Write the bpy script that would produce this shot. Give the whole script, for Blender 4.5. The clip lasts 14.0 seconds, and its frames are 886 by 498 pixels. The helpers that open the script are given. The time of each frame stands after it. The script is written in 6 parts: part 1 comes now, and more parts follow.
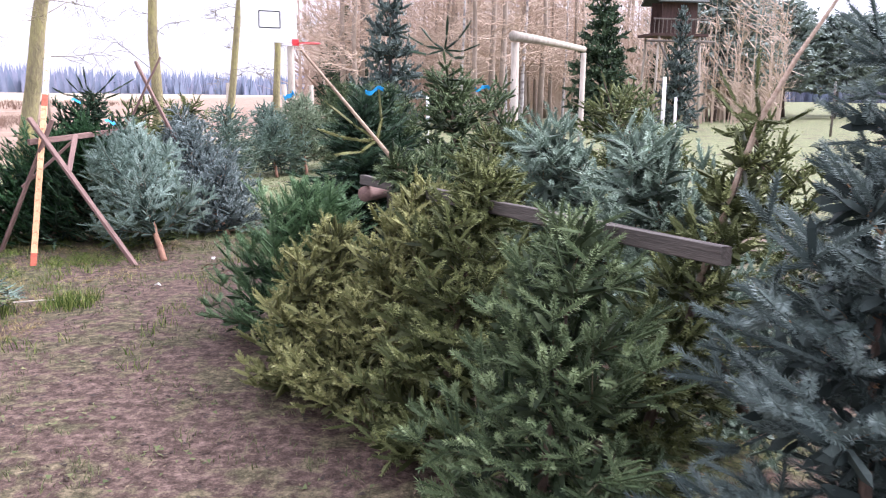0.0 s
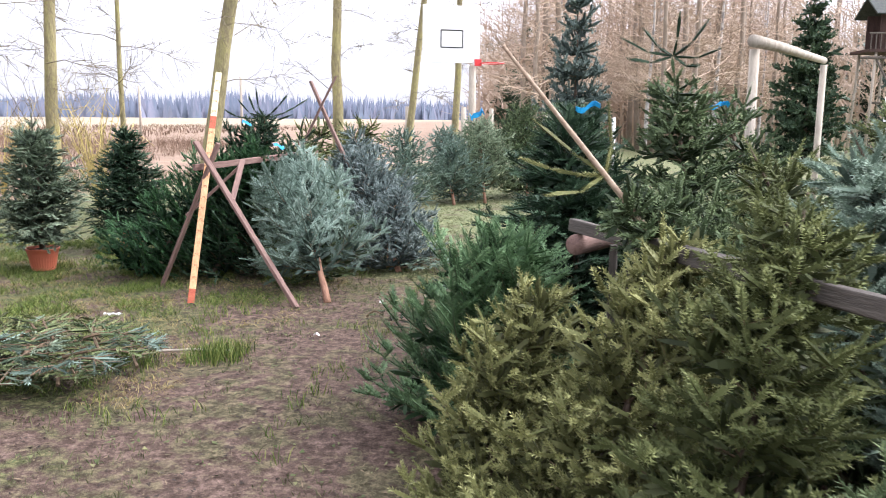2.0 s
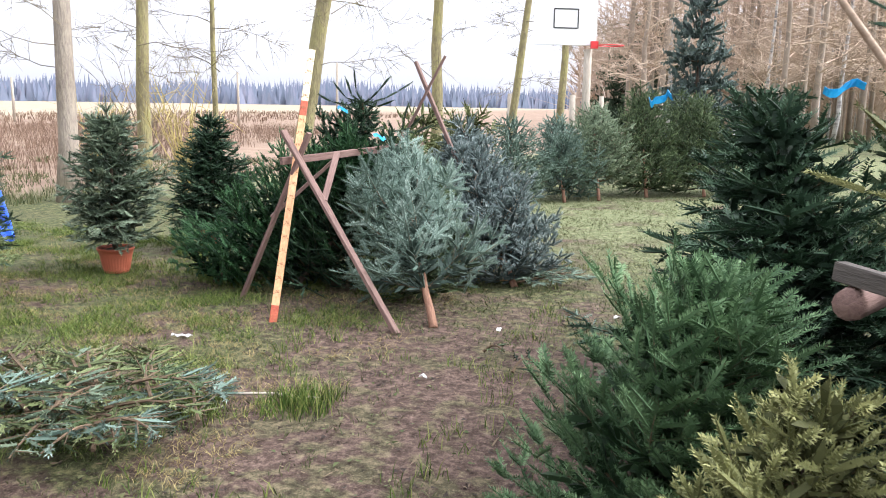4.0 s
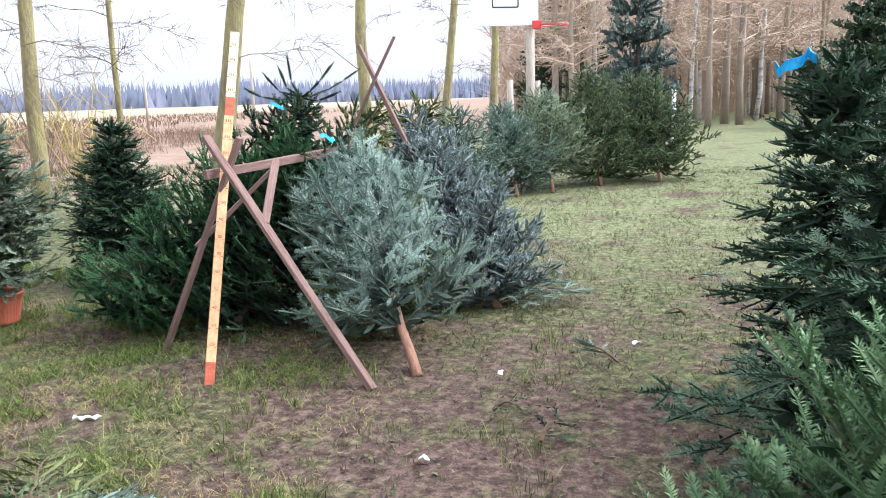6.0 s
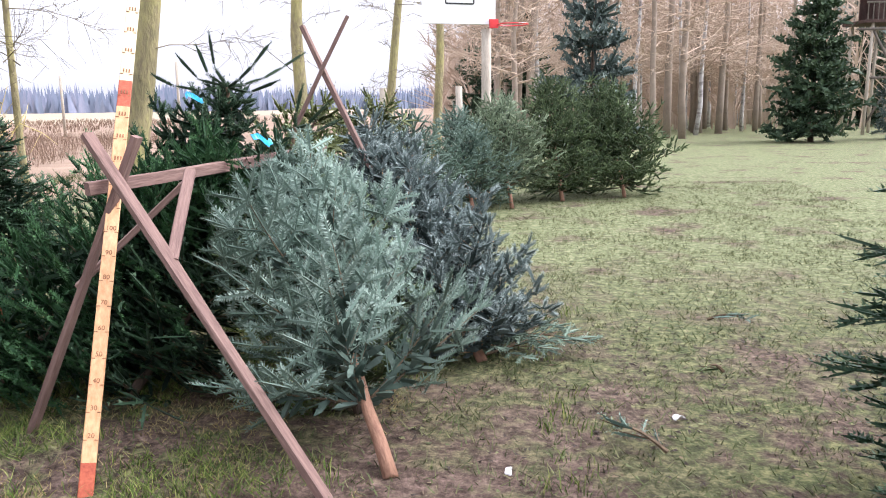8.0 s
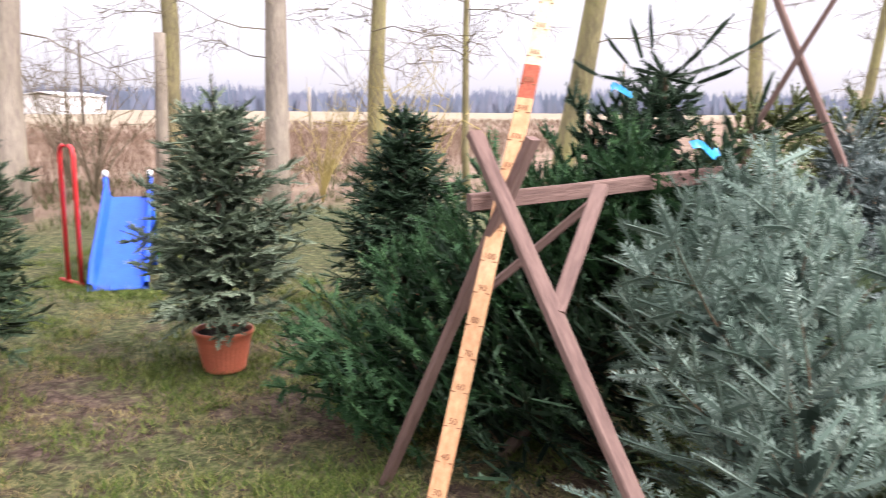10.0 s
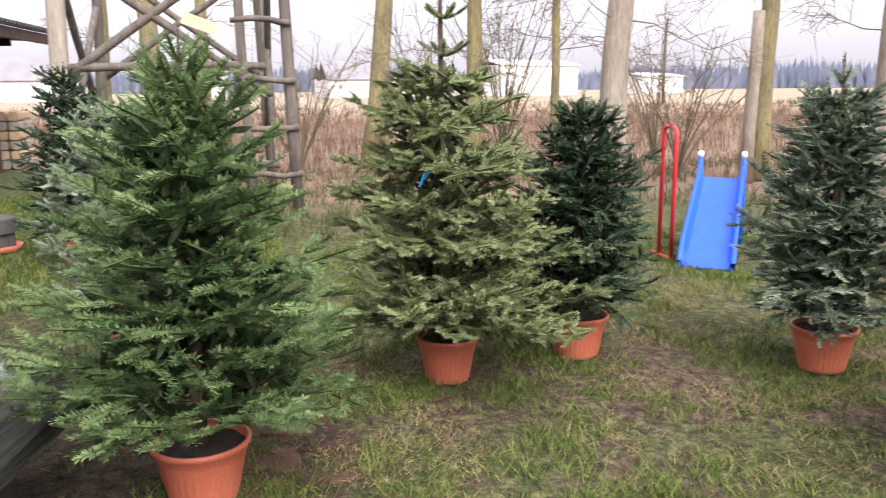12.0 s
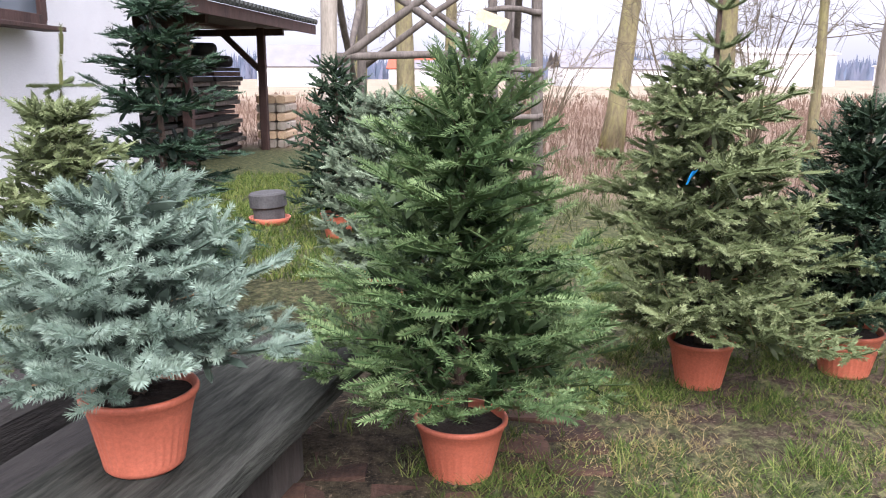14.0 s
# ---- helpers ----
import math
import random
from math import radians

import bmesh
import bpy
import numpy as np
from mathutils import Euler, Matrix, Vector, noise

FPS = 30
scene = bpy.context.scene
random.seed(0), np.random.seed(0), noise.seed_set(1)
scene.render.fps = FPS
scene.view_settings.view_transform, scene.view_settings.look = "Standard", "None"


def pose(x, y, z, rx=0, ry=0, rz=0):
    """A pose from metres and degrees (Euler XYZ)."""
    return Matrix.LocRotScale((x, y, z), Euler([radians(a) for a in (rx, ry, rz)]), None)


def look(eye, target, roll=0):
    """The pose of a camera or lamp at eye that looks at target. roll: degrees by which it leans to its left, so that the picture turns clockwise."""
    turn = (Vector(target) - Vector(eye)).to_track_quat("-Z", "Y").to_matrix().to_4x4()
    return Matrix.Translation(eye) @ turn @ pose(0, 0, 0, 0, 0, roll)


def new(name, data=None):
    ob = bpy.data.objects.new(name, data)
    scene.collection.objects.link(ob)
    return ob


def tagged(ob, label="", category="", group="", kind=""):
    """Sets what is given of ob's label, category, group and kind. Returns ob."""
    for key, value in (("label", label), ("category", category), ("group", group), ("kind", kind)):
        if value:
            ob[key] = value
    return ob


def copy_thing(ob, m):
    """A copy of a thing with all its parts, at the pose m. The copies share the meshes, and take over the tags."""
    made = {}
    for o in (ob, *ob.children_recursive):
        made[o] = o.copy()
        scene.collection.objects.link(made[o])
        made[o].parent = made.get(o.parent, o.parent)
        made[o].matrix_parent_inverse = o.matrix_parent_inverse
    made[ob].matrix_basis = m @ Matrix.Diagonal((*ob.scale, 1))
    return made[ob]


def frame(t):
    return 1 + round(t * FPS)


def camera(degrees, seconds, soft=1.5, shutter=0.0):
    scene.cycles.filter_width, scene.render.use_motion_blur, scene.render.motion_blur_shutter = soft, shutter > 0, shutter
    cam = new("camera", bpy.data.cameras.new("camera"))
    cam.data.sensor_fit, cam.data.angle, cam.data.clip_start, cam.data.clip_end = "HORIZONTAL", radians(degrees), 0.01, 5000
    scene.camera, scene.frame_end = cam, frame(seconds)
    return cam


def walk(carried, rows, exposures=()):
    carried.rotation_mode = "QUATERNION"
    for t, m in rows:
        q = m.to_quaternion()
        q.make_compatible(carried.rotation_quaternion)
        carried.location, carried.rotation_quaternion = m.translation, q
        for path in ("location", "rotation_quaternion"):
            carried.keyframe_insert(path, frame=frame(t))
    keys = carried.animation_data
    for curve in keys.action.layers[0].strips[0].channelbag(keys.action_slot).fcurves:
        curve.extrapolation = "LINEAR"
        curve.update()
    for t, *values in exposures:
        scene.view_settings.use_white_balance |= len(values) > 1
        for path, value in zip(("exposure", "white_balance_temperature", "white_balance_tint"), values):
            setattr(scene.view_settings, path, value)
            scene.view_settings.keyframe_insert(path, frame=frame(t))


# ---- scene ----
cam = camera(57.7, 14.0, soft=1.0, shutter=0.25)
METRES, EYE, TILT, LEAN, TURN = 6.5, 1.48, -10.3, -0.5, 0.0
PATH = [
    (0, (0.175, 0.139, 1.537), (0.185, 2.102, 1.157), 0.7),
    (0.5, (0.101, 0.402, 1.513), (0.026, 2.369, 1.16), 1.0),
    (1, (0.013, 0.714, 1.514), (-0.137, 2.679, 1.174), 0.9),
    (1.5, (-0.022, 1.051, 1.497), (-0.315, 3.001, 1.164), 0.9),
    (2, (-0.106, 1.332, 1.499), (-0.517, 3.262, 1.173), 0.5),
    (2.5, (-0.261, 1.618, 1.492), (-0.737, 3.536, 1.18), 0.2),
    (3, (-0.386, 1.875, 1.477), (-0.967, 3.763, 1.163), 0.7),
    (3.2, (-0.441, 2.001, 1.478), (-1.074, 3.871, 1.158), 1.0),
    (5.3, (-1.018, 3.036, 1.48), (-1.552, 4.924, 1.088), -0.5),
    (5.5, (-1.097, 3.148, 1.466), (-1.603, 5.044, 1.082), -1.1),
    (6, (-1.269, 3.432, 1.456), (-1.712, 5.345, 1.08), -1.8),
    (6.5, (-1.394, 3.724, 1.416), (-1.793, 5.649, 1.049), -1.2),
    (7, (-1.509, 4.004, 1.411), (-1.815, 5.948, 1.056), -0.7),
    (7.2, (-1.56, 4.123, 1.395), (-1.812, 6.075, 1.041), -0.7),
    (9.3, (-1.982, 5.282, 1.346), (-2.698, 7.118, 1.007), -0.6),
    (9.5, (-2.023, 5.375, 1.334), (-2.909, 7.135, 0.992), -0.3),
    (9.8, (-2.073, 5.506, 1.32), (-3.17, 7.143, 0.975), 0.1),
    (10, (-2.104, 5.56, 1.34), (-3.327, 7.105, 0.997), 0.5),
    (10.5, (-2.165, 5.536, 1.344), (-3.691, 6.778, 0.982), 0.0),
    (11, (-2.214, 5.475, 1.342), (-3.948, 6.393, 0.956), -0.3),
    (11.5, (-2.228, 5.433, 1.351), (-4.071, 6.103, 0.959), -0.5),
    (12, (-2.236, 5.379, 1.362), (-4.148, 5.813, 0.968), -0.5),
    (12.5, (-2.242, 5.322, 1.377), (-4.19, 5.541, 0.981), -0.5),
    (13, (-2.243, 5.276, 1.375), (-4.201, 5.349, 0.973), -0.2),
    (13.5, (-2.241, 5.243, 1.37), (-4.198, 5.222, 0.959), 0.0),
    (14, (-2.235, 5.223, 1.384), (-4.187, 5.114, 0.963), 0.1),
]
walk(cam, [(t, look(eye, target, roll)) for t, eye, target, roll in PATH], exposures=[(0, 1.30, 5750, 25), (3, 1.1, 6020, 12), (6.5, 1.12, 5720, 12), (9.5, 1.04, 6250, 20), (11.5, 0.86, 6400, 18), (14, 0.96, 5850, 20)])

# world and sun: thin bright overcast, low soft light
SUN_AZ, SUN_EL = radians(76.0), radians(46.0)
world = bpy.data.worlds.new("world")
scene.world = world
world.use_nodes = True
wn = world.node_tree
sky = wn.nodes.new("ShaderNodeTexSky")
sky.sky_type = "NISHITA"
sky.sun_disc = False
sky.sun_elevation, sky.sun_rotation = SUN_EL, SUN_AZ
sky.air_density, sky.dust_density = 1.0, 4.0
grey = wn.nodes.new("ShaderNodeHueSaturation")
grey.inputs["Saturation"].default_value = 0.22
grey.inputs["Value"].default_value = 1.0
wn.links.new(sky.outputs["Color"], grey.inputs["Color"])
veil = wn.nodes.new("ShaderNodeMix")
veil.data_type = "RGBA"
veil.inputs[0].default_value = 0.6
veil.inputs[7].default_value = (6.6, 6.5, 6.8, 1)
wn.links.new(grey.outputs["Color"], veil.inputs[6])
# an overcast sky is up to three times brighter overhead than at the horizon
wtc = wn.nodes.new("ShaderNodeTexCoord")
wsep = wn.nodes.new("ShaderNodeSeparateXYZ")
wn.links.new(wtc.outputs["Generated"], wsep.inputs["Vector"])
dome = wn.nodes.new("ShaderNodeMapRange")
dome.inputs[1].default_value, dome.inputs[2].default_value = 0.0, 1.0
dome.inputs[3].default_value, dome.inputs[4].default_value = 0.62, 1.9
wn.links.new(wsep.outputs["Z"], dome.inputs[0])
cloud = wn.nodes.new("ShaderNodeVectorMath")
cloud.operation = "SCALE"
wn.links.new(veil.outputs[2], cloud.inputs[0])
wn.links.new(dome.outputs[0], cloud.inputs[3])
wn.links.new(cloud.outputs[0], wn.nodes["Background"].inputs["Color"])
wn.nodes["Background"].inputs["Strength"].default_value = 0.165
sun = new("sun", bpy.data.lights.new("sun", "SUN"))
sun.data.energy, sun.data.angle, sun.data.color = 2.1, radians(30), (1.0, 0.95, 0.90)
sun.matrix_world = look((0, 0, 30), (-30 * math.sin(SUN_AZ) * math.cos(SUN_EL), -30 * math.cos(SUN_AZ) * math.cos(SUN_EL), 30 - 30 * math.sin(SUN_EL)))

# ---- materials ----


def material(name, rough=0.8, metal=0.0, spec=0.3):
    m = bpy.data.materials.new(name)
    m.use_nodes = True
    b = m.node_tree.nodes["Principled BSDF"]
    b.inputs["Roughness"].default_value = rough
    b.inputs["Metallic"].default_value = metal
    b.inputs["Specular IOR Level"].default_value = spec
    return m, m.node_tree, b


def noise_node(nt, scale, detail=4.0, rough=0.6, coord="Object", stretch=None):
    tc = nt.nodes.new("ShaderNodeTexCoord")
    n = nt.nodes.new("ShaderNodeTexNoise")
    n.inputs["Scale"].default_value = scale
    n.inputs["Detail"].default_value = detail
    n.inputs["Roughness"].default_value = rough
    src = tc.outputs[coord]
    if stretch:
        mp = nt.nodes.new("ShaderNodeMapping")
        mp.inputs["Scale"].default_value = stretch
        nt.links.new(src, mp.inputs["Vector"])
        src = mp.outputs["Vector"]
    nt.links.new(src, n.inputs["Vector"])
    return n.outputs["Fac"]


def ramp(nt, fac, stops):
    r = nt.nodes.new("ShaderNodeValToRGB")
    els = r.color_ramp.elements
    els[0].position, els[0].color = stops[0][0], (*stops[0][1], 1)
    els[1].position, els[1].color = stops[-1][0], (*stops[-1][1], 1)
    for p, c in stops[1:-1]:
        e = els.new(p)
        e.color = (*c, 1)
    nt.links.new(fac, r.inputs["Fac"])
    return r.outputs["Color"]


def mix(nt, fac, a, b, mode="MIX"):
    m = nt.nodes.new("ShaderNodeMix")
    m.data_type, m.blend_type = "RGBA", mode
    for sock, v in ((0, fac), (6, a), (7, b)):
        if isinstance(v, (int, float)):
            m.inputs[sock].default_value = v
        elif isinstance(v, tuple):
            m.inputs[sock].default_value = (*v, 1)
        else:
            nt.links.new(v, m.inputs[sock])
    return m.outputs[2]


def bump(nt, b, fac, strength=0.4, dist=0.01):
    n = nt.nodes.new("ShaderNodeBump")
    n.inputs["Strength"].default_value = strength
    n.inputs["Distance"].default_value = dist
    nt.links.new(fac, n.inputs["Height"])
    nt.links.new(n.outputs["Normal"], b.inputs["Normal"])


def simple(name, stops, scale=8.0, rough=0.8, metal=0.0, stretch=None, bmp=0.3, bdist=0.01, fine=60.0, spec=0.3, per_object=0.0):
    """Colour by noise at two scales, with relief."""
    m, nt, b = material(name, rough, metal, spec)
    big = noise_node(nt, scale, 4, 0.6, stretch=stretch)
    small = noise_node(nt, fine, 3, 0.7, stretch=stretch)
    col = ramp(nt, big, stops)
    col = mix(nt, 0.35, col, ramp(nt, small, [(0.3, tuple(0.55 * c for c in stops[0][1])), (0.7, tuple(min(1, 1.15 * c) for c in stops[-1][1]))]))
    if per_object:
        oi = nt.nodes.new("ShaderNodeObjectInfo")
        col = mix(nt, per_object, col, ramp(nt, oi.outputs["Random"], [(0.0, tuple(0.5 * c for c in stops[0][1])), (1.0, tuple(min(1, 1.3 * c) for c in stops[-1][1]))]))
    nt.links.new(col, b.inputs["Base Color"])
    if bmp:
        bump(nt, b, small, bmp, bdist)
    return m


def needles(name, dark, mid, light, rough=0.5, shoots=True):
    """Needle leaves or blades: each shoot and each needle its own tint, with slow change over the plant."""
    m, nt, b = material(name, rough, 0, 0.1)
    g = nt.nodes.new("ShaderNodeNewGeometry")
    # low tones cut further, so inner shoots carry the crown's shade in their colour
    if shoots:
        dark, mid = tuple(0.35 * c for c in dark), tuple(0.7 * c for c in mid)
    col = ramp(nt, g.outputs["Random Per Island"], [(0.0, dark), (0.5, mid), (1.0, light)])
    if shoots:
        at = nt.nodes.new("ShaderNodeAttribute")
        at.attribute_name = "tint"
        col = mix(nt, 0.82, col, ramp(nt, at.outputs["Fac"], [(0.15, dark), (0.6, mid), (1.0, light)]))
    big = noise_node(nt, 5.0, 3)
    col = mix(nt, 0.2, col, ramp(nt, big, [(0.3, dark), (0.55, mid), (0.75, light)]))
    nt.links.new(col, b.inputs["Base Color"])
    return m


N_SILVER = needles("needles_silver", (0.046, 0.078, 0.058), (0.165, 0.245, 0.188), (0.38, 0.48, 0.40))
N_BLUE = needles("needles_blue", (0.052, 0.080, 0.057), (0.205, 0.285, 0.210), (0.40, 0.50, 0.385))
N_BLUEGREY = needles("needles_bluegrey", (0.026, 0.040, 0.035), (0.096, 0.132, 0.116), (0.235, 0.29, 0.255))
N_STEEL = needles("needles_steel_blue", (0.036, 0.054, 0.050), (0.180, 0.232, 0.212), (0.39, 0.46, 0.43))
N_PALE = needles("needles_pale_fir", (0.050, 0.072, 0.042), (0.215, 0.280, 0.175), (0.43, 0.51, 0.34))
N_GREEN = needles("needles_green", (0.018, 0.032, 0.015), (0.092, 0.135, 0.062), (0.25, 0.315, 0.15))
N_OLIVE = needles("needles_olive", (0.028, 0.040, 0.013), (0.120, 0.142, 0.052), (0.29, 0.315, 0.125))
N_YELLOW = needles("needles_yellow", (0.045, 0.055, 0.018), (0.205, 0.215, 0.080), (0.45, 0.45, 0.19))
N_DARK = needles("needles_dark", (0.010, 0.022, 0.013), (0.035, 0.070, 0.038), (0.11, 0.175, 0.10))
N_FRESH = needles("needles_fresh", (0.048, 0.064, 0.025), (0.185, 0.230, 0.094), (0.38, 0.43, 0.21))
# pine needles paled to paint in the haze of distance
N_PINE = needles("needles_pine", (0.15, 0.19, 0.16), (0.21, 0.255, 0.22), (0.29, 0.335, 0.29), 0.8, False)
N_BRIGHT = needles("needles_bright_fir", (0.022, 0.050, 0.022), (0.085, 0.160, 0.070), (0.24, 0.36, 0.18))
N_LUSH = needles("needles_lush_fir", (0.010, 0.030, 0.013), (0.034, 0.090, 0.036), (0.10, 0.20, 0.080))
N_OLDGREEN = needles("needles_grey_olive", (0.032, 0.052, 0.032), (0.140, 0.192, 0.125), (0.31, 0.37, 0.25))
N_FIR = needles("needles_fir", (0.016, 0.038, 0.013), (0.085, 0.150, 0.052), (0.25, 0.335, 0.14))
TAN_LEADER = simple("tan_leader_bark", [(0.3, (0.30, 0.20, 0.13)), (0.7, (0.46, 0.36, 0.27))], 30, 0.85, bmp=0.2)
N_DEEP = needles("needles_deep", (0.012, 0.025, 0.014), (0.045, 0.078, 0.042), (0.12, 0.17, 0.095))
BARK = simple("bark_young", [(0.3, (0.045, 0.032, 0.024)), (0.7, (0.13, 0.09, 0.065))], 30, 0.9, stretch=(1, 1, 0.3), bmp=0.6, fine=150)
TWIG = simple("twig_bark", [(0.3, (0.06, 0.042, 0.026)), (0.7, (0.16, 0.11, 0.065))], 30, 0.9, bmp=0)
TAN_TWIG = simple("tan_twig", [(0.3, (0.22, 0.12, 0.06)), (0.7, (0.42, 0.26, 0.14))], 30, 0.85, bmp=0)
STUMP = simple("peeled_stump", [(0.3, (0.15, 0.075, 0.05)), (0.7, (0.34, 0.19, 0.12))], 25, 0.85, stretch=(1, 1, 0.25), bmp=0.5, fine=120)
CUT = simple("cut_wood", [(0.3, (0.42, 0.28, 0.16)), (0.7, (0.62, 0.47, 0.30))], 30, 0.8)
LARCH = simple("larch_bark", [(0.30, (0.12, 0.10, 0.065)), (0.5, (0.26, 0.215, 0.13)), (0.68, (0.38, 0.35, 0.13))], 3.0, 0.95, stretch=(1, 1, 0.35), bmp=0.9, bdist=0.03, fine=22)
LARCH_GREY = simple("trunk_bark_grey", [(0.30, (0.20, 0.16, 0.13)), (0.55, (0.36, 0.30, 0.25)), (0.7, (0.43, 0.38, 0.26))], 3.0, 0.95, stretch=(1, 1, 0.3), bmp=0.9, bdist=0.03, fine=22)
BARE = simple("bare_twigs", [(0.3, (0.10, 0.08, 0.055)), (0.7, (0.22, 0.18, 0.11))], 2, 0.9, bmp=0)
WOODS = simple("woods_trunk", [(0.3, (0.17, 0.132, 0.10)), (0.7, (0.36, 0.295, 0.23))], 1.5, 0.95, bmp=0)
WOODS_TWIG = simple("woods_twigs", [(0.3, (0.38, 0.285, 0.205)), (0.7, (0.57, 0.455, 0.35))], 1.0, 0.95, bmp=0)
BIRCH = simple("birch_bark", [(0.40, (0.16, 0.14, 0.13)), (0.5, (0.5, 0.48, 0.45)), (0.7, (0.62, 0.60, 0.57))], 3.0, 0.85, stretch=(1, 1, 2), bmp=0)
GREYWOOD = simple("weathered_wood", [(0.3, (0.065, 0.054, 0.045)), (0.7, (0.20, 0.17, 0.14))], 14, 0.9, stretch=(1, 1, 0.12), bmp=0.5, fine=80)
BROWNWOOD = simple("worn_brown_wood", [(0.3, (0.11, 0.065, 0.055)), (0.7, (0.25, 0.16, 0.13))], 14, 0.85, stretch=(1, 1, 0.12), bmp=0.5, fine=80)
RAILWOOD = simple("grey_rail_wood", [(0.3, (0.038, 0.032, 0.027)), (0.7, (0.105, 0.090, 0.074))], 14, 0.88, stretch=(1, 1, 0.12), bmp=0.5, fine=80)
PALEWOOD = simple("pale_peeled_wood", [(0.3, (0.25, 0.21, 0.16)), (0.7, (0.47, 0.42, 0.34))], 10, 0.85, stretch=(1, 1, 0.15), bmp=0.4)
PLANKWOOD = simple("old_plank", [(0.32, (0.006, 0.006, 0.005)), (0.5, (0.026, 0.028, 0.021)), (0.7, (0.082, 0.082, 0.068))], 16, 0.95, stretch=(0.12, 1, 1), bmp=0.9, fine=70, spec=0.12)
MOULDWOOD = simple("mouldering_beam", [(0.32, (0.006, 0.005, 0.004)), (0.7, (0.045, 0.040, 0.034))], 12, 0.9, stretch=(0.15, 1, 1), bmp=0.9, fine=60)
POLE = simple("orange_pole", [(0.25, (0.52, 0.20, 0.085)), (0.5, (0.62, 0.34, 0.16)), (0.75, (0.70, 0.46, 0.26))], 7, 0.6, stretch=(1, 1, 0.5), bmp=0.2)
POLE_TOP = simple("pale_yellow_pole", [(0.3, (0.62, 0.50, 0.28)), (0.7, (0.75, 0.66, 0.45))], 9, 0.6, bmp=0.2)
POLE_RED = simple("red_paint", [(0.3, (0.30, 0.055, 0.03)), (0.7, (0.48, 0.13, 0.065))], 15, 0.6, bmp=0.2)
INK = simple("mark_ink", [(0.3, (0.16, 0.075, 0.035)), (0.7, (0.30, 0.14, 0.07))], 30, 0.8, bmp=0)
TERRACOTTA = simple("terracotta_plastic", [(0.3, (0.57, 0.15, 0.080)), (0.7, (0.66, 0.195, 0.112))], 6, 0.5, bmp=0.05, fine=90, spec=0.4)
SOIL = simple("pot_soil", [(0.3, (0.018, 0.013, 0.010)), (0.7, (0.06, 0.045, 0.035))], 40, 0.95, bmp=1.0, fine=120)
SLIDE_BLUE = simple("blue_plastic", [(0.3, (0.006, 0.07, 0.58)), (0.7, (0.012, 0.11, 0.68))], 5, 0.5, bmp=0.02, spec=0.5)
SLIDE_RED = simple("red_tube", [(0.3, (0.55, 0.02, 0.025)), (0.7, (0.68, 0.04, 0.04))], 5, 0.4, bmp=0.02, spec=0.5)
SLIDE_GREEN = simple("green_plastic", [(0.3, (0.03, 0.20, 0.05)), (0.7, (0.05, 0.30, 0.08))], 5, 0.45, bmp=0.02)
RIBBON = simple("blue_ribbon", [(0.3, (0.01, 0.25, 0.65)), (0.7, (0.03, 0.45, 0.80))], 12, 0.4, bmp=0.05, spec=0.5)
WHITE = simple("white_paint", [(0.3, (0.74, 0.73, 0.71)), (0.7, (0.82, 0.81, 0.79))], 3, 0.7, bmp=0.05)
PLASTER = simple("white_render", [(0.3, (0.70, 0.69, 0.68)), (0.7, (0.82, 0.81, 0.80))], 1.2, 0.9, bmp=0.3, fine=120)
BLACKISH = simple("black_frame", [(0.3, (0.02, 0.02, 0.02)), (0.7, (0.05, 0.05, 0.05))], 5, 0.6, bmp=0)
DARKWOOD = simple("dark_brown_timber", [(0.3, (0.035, 0.02, 0.016)), (0.7, (0.09, 0.05, 0.04))], 8, 0.75, stretch=(1, 1, 0.2), bmp=0.3)
ROOF = simple("dark_roofing", [(0.3, (0.025, 0.03, 0.027)), (0.7, (0.07, 0.075, 0.065))], 6, 0.8, bmp=0.4)
FARROOF = simple("grey_far_roof", [(0.3, (0.20, 0.19, 0.20)), (0.7, (0.27, 0.26, 0.27))], 0.5, 0.8, bmp=0)
RUBBER = simple("tyre_rubber", [(0.3, (0.012, 0.012, 0.013)), (0.7, (0.03, 0.03, 0.032))], 15, 0.75, bmp=0.2)
BRICKMAT = simple("old_brick", [(0.3, (0.010, 0.007, 0.005)), (0.5, (0.042, 0.023, 0.015)), (0.7, (0.125, 0.068, 0.045))], 9, 0.95, bmp=0.8, fine=50, per_object=0.35)
CONCRETE = simple("dark_concrete", [(0.3, (0.06, 0.057, 0.055)), (0.7, (0.13, 0.125, 0.12))], 5, 0.9, bmp=0.5)
GRASS = needles("grass_blades", (0.038, 0.052, 0.020), (0.088, 0.105, 0.042), (0.18, 0.17, 0.085), 0.7, False)
GREENGRASS = needles("green_grass", (0.022, 0.044, 0.009), (0.085, 0.135, 0.026), (0.27, 0.275, 0.085), 0.7, False)
DRYGRASS = needles("dry_grass", (0.142, 0.094, 0.066), (0.178, 0.120, 0.084), (0.225, 0.158, 0.112), 0.85, False)
STRAW = needles("dry_straw", (0.15, 0.115, 0.05), (0.25, 0.20, 0.085), (0.38, 0.31, 0.15), 0.8, False)
LITTER = needles("litter", (0.035, 0.026, 0.018), (0.09, 0.066, 0.045), (0.21, 0.16, 0.105), 0.9, False)
PAPER = simple("white_scrap", [(0.3, (0.62, 0.60, 0.57)), (0.7, (0.75, 0.74, 0.72))], 20, 0.8, bmp=0.1)
GLASS, gnt, gb = material("window_glass", 0.05, 0.0, 0.5)
gb.inputs["Base Color"].default_value = (0.10, 0.12, 0.14, 1)

